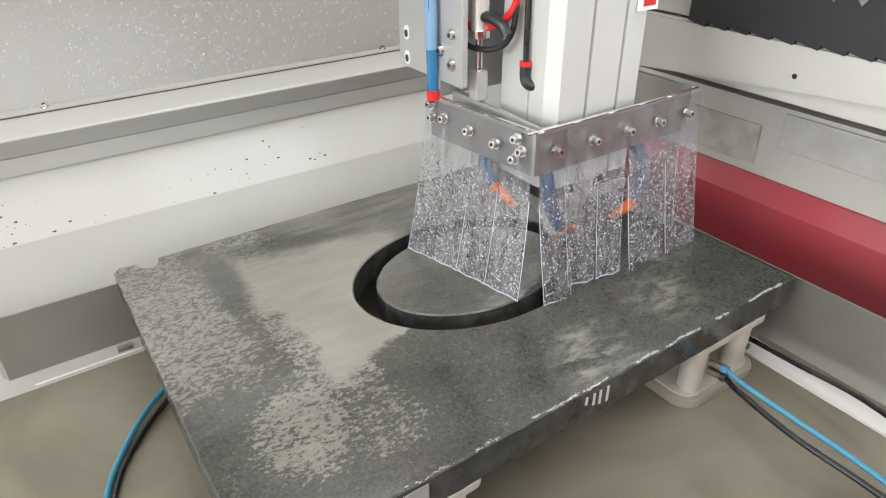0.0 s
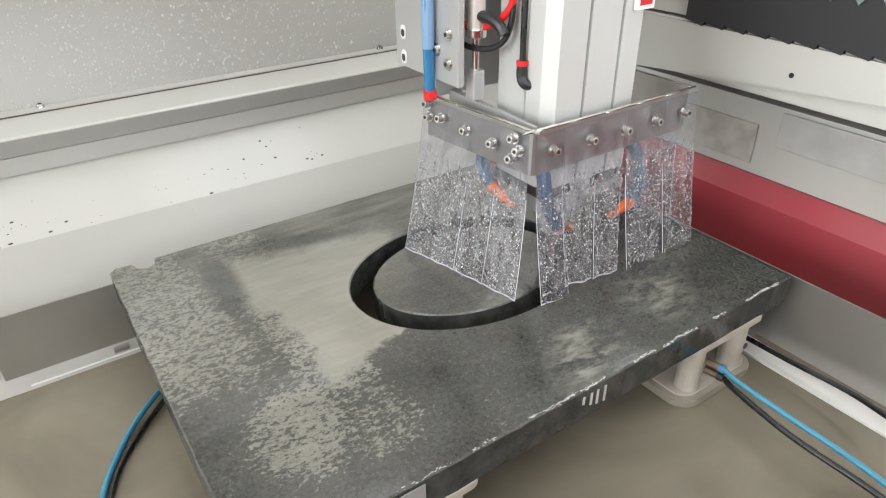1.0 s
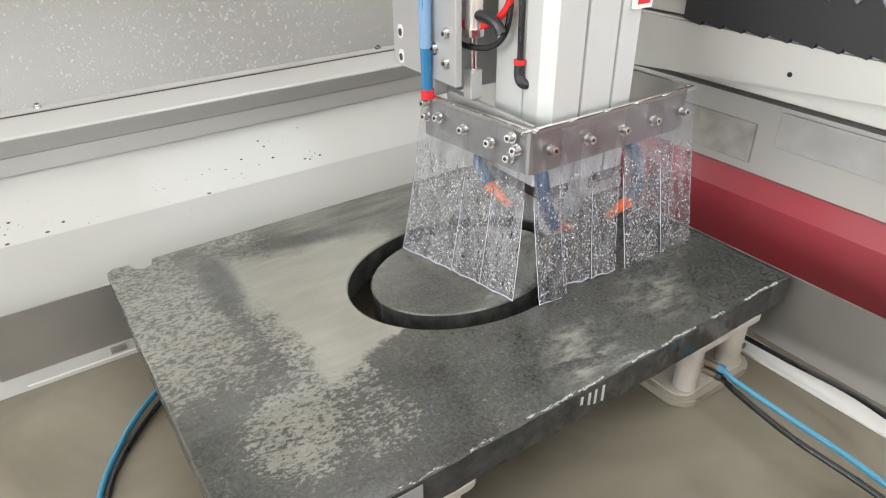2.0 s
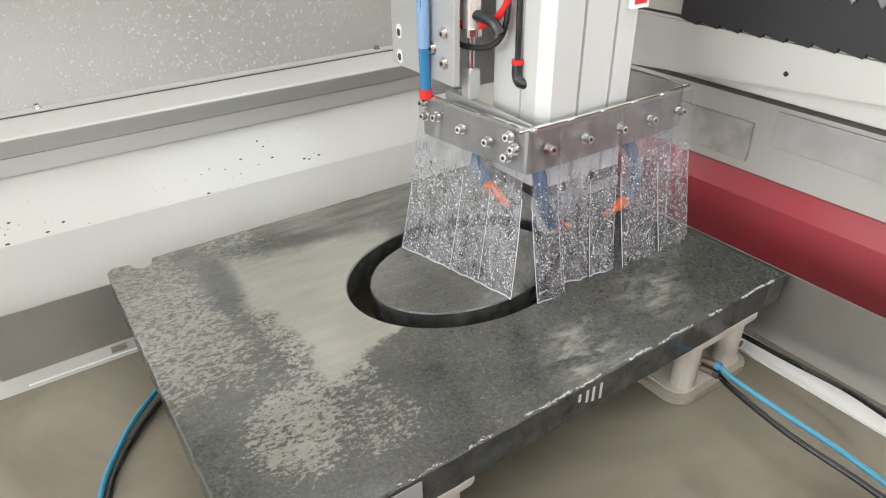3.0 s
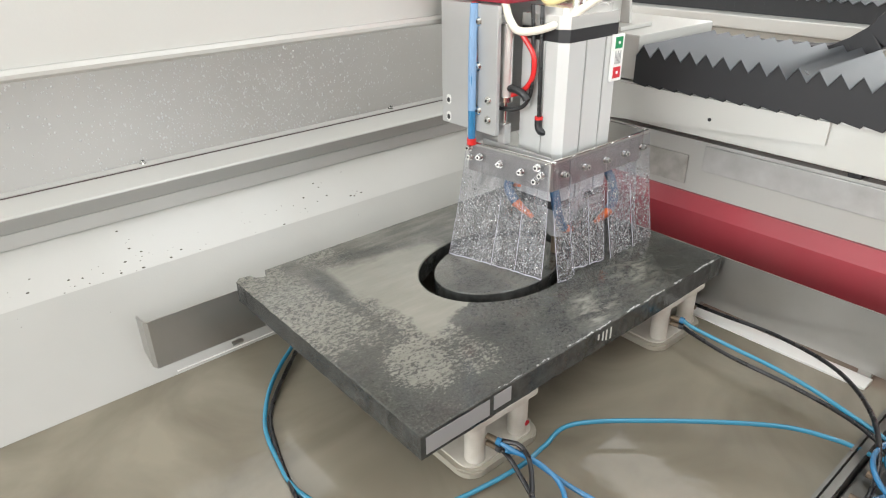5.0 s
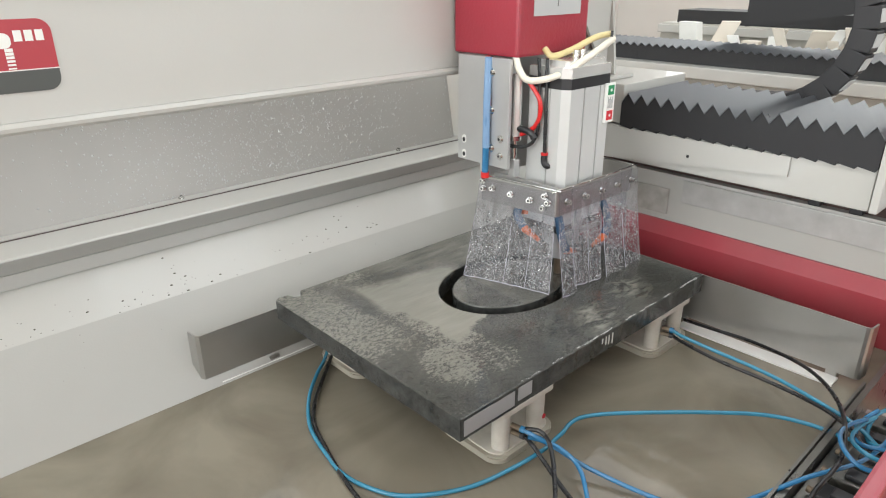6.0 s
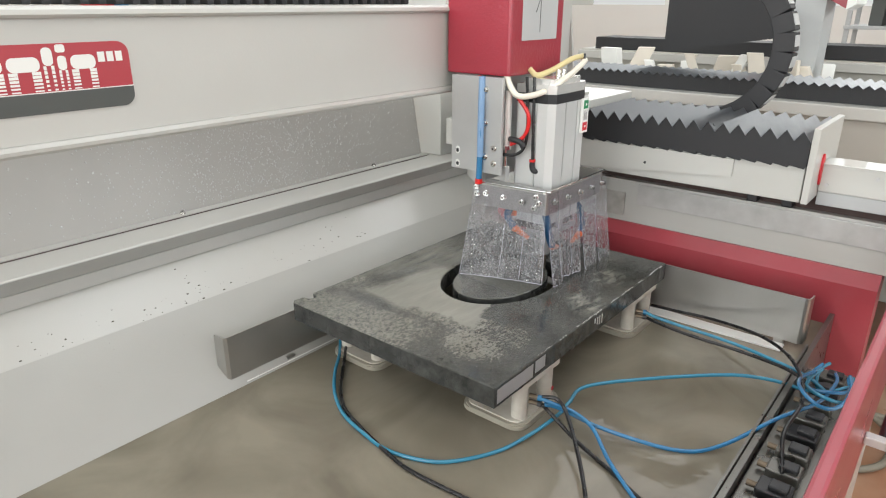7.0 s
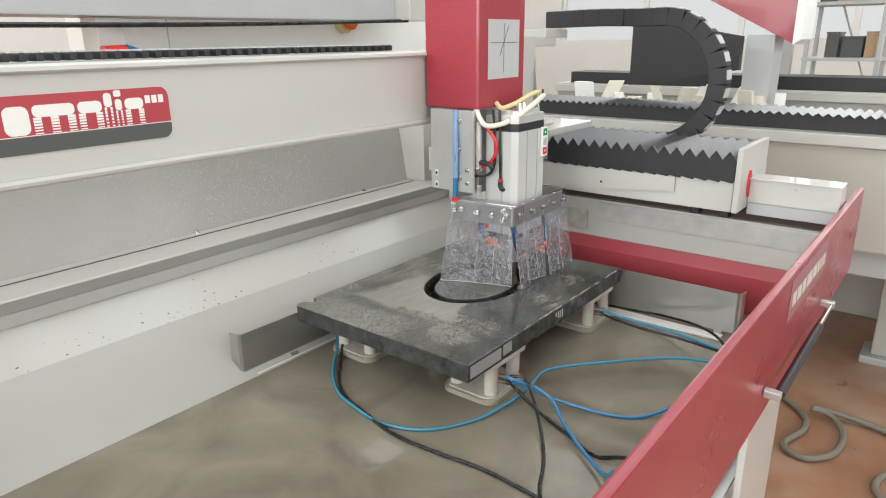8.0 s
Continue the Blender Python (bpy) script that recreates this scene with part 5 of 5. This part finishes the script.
part("plinth", box((3.19, -2.2, FLOOR_Z), (3.32, 2.6, -0.3005), 0.01), M_WHITE, nb, "pale rear plinth")
tower = thing("red_machine_head", "red boxed head of the neighbouring machine", "machine head")
part("box", extrude([(0.47, 0.70), (0.94, 0.945), (0.94, 1.4), (0.47, 1.4)], "x", 3.0, 3.25), M_REDP, tower)
part("face", extrude([(0.432, 0.72), (0.4695, 0.695), (0.4695, 1.4), (0.432, 1.4)], "x", 2.99, 3.26), M_LWHITE, tower, "white end face")
part("post", box((3.02, 0.56, 0.3005), (3.22, 0.70, 0.745)), M_FGREY, tower)
rnd = random.Random(21)
for k in range(16):
    w, d, h = rnd.uniform(0.04, 0.12), rnd.uniform(0.02, 0.07), rnd.uniform(0.07, 0.19)
    y = 0.50 + 0.075 * k
    bm = box((-d / 2, -w / 2, 0), (d / 2, w / 2, h), 0.004)
    for v in bm.verts:
        v.co.x += 0.25 * v.co.z * math.sin(k * 2.3)
        v.co.y += 0.45 * v.co.z * math.sin(k * 1.7)
    st = tagged(part("stone_offcut", bm, M_STONEW if k % 3 else M_LWHITE), "pale marble offcut standing among others", "stone offcut", "stone offcuts")
    st.matrix_basis = pose(2.98 + rnd.uniform(-0.03, 0.15), y, 0.3005, 0, rnd.uniform(-3, 3), rnd.uniform(-25, 25))
fh = [(2.60, 0.35, FLOOR_Z + 0.016), (2.10, 0.20, FLOOR_Z + 0.016), (1.88, 0.010, FLOOR_Z + 0.016), (1.75, -0.02, FLOOR_Z + 0.016), (1.60, 0.02, FLOOR_Z + 0.016), (1.55, -0.06, FLOOR_Z + 0.016), (1.64, -0.14, FLOOR_Z + 0.016), (1.80, -0.15, FLOOR_Z + 0.018), (1.90, -0.09, FLOOR_Z + 0.03), (1.89, -0.02, FLOOR_Z + 0.046), (1.93, -0.13, FLOOR_Z + 0.030), (1.91, -0.30, FLOOR_Z + 0.016), (1.72, -0.42, FLOOR_Z + 0.016), (1.60, -0.30, FLOOR_Z + 0.016), (1.45, -0.32, FLOOR_Z + 0.016), (1.30, -0.60, FLOOR_Z + 0.016), (0.5, -1.0, FLOOR_Z + 0.016)]
tagged(part("floor_hose", tube(fh, 0.0125, 12), mat("dusty_grey_hose", (0.20, 0.18, 0.14), 0.6, var=0.15, scale=40), None, "", True), "dusty grey hose coiled on the terracotta floor", "hose")
cab = thing("white_cabinet", "white electrical cabinet with an emergency stop", "cabinet")
part("body", box((0.58, 2.6, FLOOR_Z), (2.9, 3.1, 1.25), 0.01), M_LWHITE, cab)
part("door_gap", box((0.80, 2.5985, -0.4), (0.806, 2.6005, 1.2)), M_FGREY, cab)
es = part("stop_housing", rod((1.88, 2.5995, 0.84), (1.88, 2.57, 0.84), 0.060, n=28), M_YELLOW, cab, "yellow emergency stop housing")
part("stop_button", rod((1.90, 2.5698, 0.845), (1.90, 2.53, 0.845), 0.045, n=28, bevel=0.006), M_ORANGE, es, "red mushroom button")
duct = thing("overhead_beam", "grey boxed beam of the machine behind", "machine beam")
part("box", box((-3.4, 2.15, 0.835), (1.84, 2.40, 1.10), 0.006), M_FGREY, duct)
part("end_block", box((1.8405, 2.05, 0.84), (2.2, 2.42, 1.10), 0.004), M_WHITE, duct)
for x in (-3.3, 0.30):
    part("post", box((x, 2.20, FLOOR_Z), (x + 0.10, 2.32, 0.8345), 0.004), M_WHITE, duct)
tagged(part("cable", tube([(-3.3, 2.12, 0.805), (-1.0, 2.12, 0.80), (0.6, 2.12, 0.808), (1.9, 2.12, 0.838)], 0.009, 8), M_HOSEK, duct, "black cable strung under the beam"))
fit_ = thing("air_coupling", "red and blue air coupling hanging on a post", "air coupling")
part("red_body", rod((0.30, 2.17, 0.70), (0.38, 2.17, 0.71), 0.035, 0.028, n=18), M_REDH, fit_)
part("blue_body", rod((0.381, 2.17, 0.71), (0.43, 2.17, 0.70), 0.030, 0.022, n=18), M_BLUE, fit_)

# ---- workshop clutter in the distance ----
for x, y in ((5.2, -0.55), (6.4, 0.10), (5.6, 1.0), (6.8, -1.2)):
    col = tagged(part("steel_post", box((x, y, FLOOR_Z), (x + 0.09, y + 0.09, 3.6), 0.006), M_FGREY), "grey steel post in the far workshop", "post", "far steel posts")
for x, y, w, h, m, nm in ((4.4, -0.75, 0.28, 0.95, M_CARD, "brown"), (4.7, -0.30, 0.30, 1.02, M_CARD, "brown"), (5.0, 0.20, 0.40, 1.10, M_FGREY, "grey"), (5.8, -0.9, 0.5, 0.9, M_LWHITE, "white")):
    tb_ = thing("storage_crate", nm + " storage crate stacked in the far workshop", "crate", "far crates")
    part("body", box((x, y, FLOOR_Z), (x + 0.4, y + w, FLOOR_Z + h), 0.01), m, tb_)
    part("lid", box((x - 0.01, y - 0.01, FLOOR_Z + h + 0.001), (x + 0.41, y + w + 0.01, FLOOR_Z + h + 0.03), 0.004), m, tb_)
def storage_rack(x, y0, y1):
    """An open steel rack with three shelves and boxes, tins and tools on them."""
    rack = thing("storage_rack", "grey steel rack filled with boxes and tins near the far window", "rack")
    for y in (y0, y1):
        for dx in (0.0, 0.36):
            part("upright", box((x + dx, y - 0.015, FLOOR_Z), (x + dx + 0.03, y + 0.015, 1.75), 0.002), M_FGREY, rack)
    for z in (0.10, 0.55, 0.95, 1.35):
        part("shelf", box((x - 0.01, y0 - 0.02, z), (x + 0.40, y1 + 0.02, z + 0.025), 0.002), M_FGREY, rack)
    part("brace", rod((x + 0.39, y0, 0.12), (x + 0.39, y1, 1.34), 0.008, n=8), M_STEEL, rack)
    rnd = random.Random(31)
    for z in (0.1255, 0.5755, 0.9755):
        y = y0 + 0.03
        while y < y1 - 0.12:
            w, h = rnd.uniform(0.05, 0.14), rnd.uniform(0.07, 0.24)
            m, nm = rnd.choice(((M_CARD, "brown cardboard"), (M_LDARK, "dark plastic"), (M_LWHITE, "white card"), (M_FGREY, "grey enamelled"), (M_CARD, "brown cardboard")))
            crate = thing("shelf_box", nm + " box standing on the far rack", "box", "boxes on the rack")
            part("body", box((x + 0.05, y, z), (x + 0.30, y + w, z + h), 0.004), m, crate)
            part("lid", box((x + 0.045, y - 0.004, z + h + 0.0005), (x + 0.305, y + w + 0.004, z + h + 0.014), 0.002), m, crate)
            y += w + rnd.uniform(0.015, 0.06)


storage_rack(5.0, 0.30, 0.78)
far = thing("far_machine", "pale far machine with a long dark bellows", "machine")
part("body", box((3.7, -2.2, FLOOR_Z), (4.2, 2.2, 0.42), 0.01), M_BEIGE, far)
part("bellows", box((3.72, -2.1, 0.4205), (4.0, 2.1, 0.50), 0.004), M_BELLOW, far, "dark bellows strip")
part("ledge", box((3.66, -2.2, 0.36), (3.6995, 2.2, 0.41), 0.004), M_WHITE, far)

# ---- pale beads of water that draw the glint on the slab's wet front edge ----
rnd = random.Random(77)
glint_beads = []
for k in range(900):
    w = rnd.choice((0.0002, 0.0003, 0.0004, 0.0006))
    x = SX0 + 0.13 + 0.56 * rnd.random() ** 0.7
    if math.sin(37 * x) + math.sin(91 * x + 1.0) < -0.4:
        continue
    m = Matrix.Translation((x, SY0 + 0.0012 + 0.0016 * math.sin(60 * x) ** 2 + rnd.gauss(0, 0.0009), SZ1 + w * 0.10))
    glint_beads.append(m @ pose(0, 0, 0, 0, 0, rnd.uniform(-25, 25)) @ Matrix.Diagonal((w * rnd.uniform(1.5, 4.5), w, w * 0.6, 1)))
scatter("water_bead", 1, glint_beads, M_BEAD, slab, "pale water beads drawing the glint along the wet front edge")
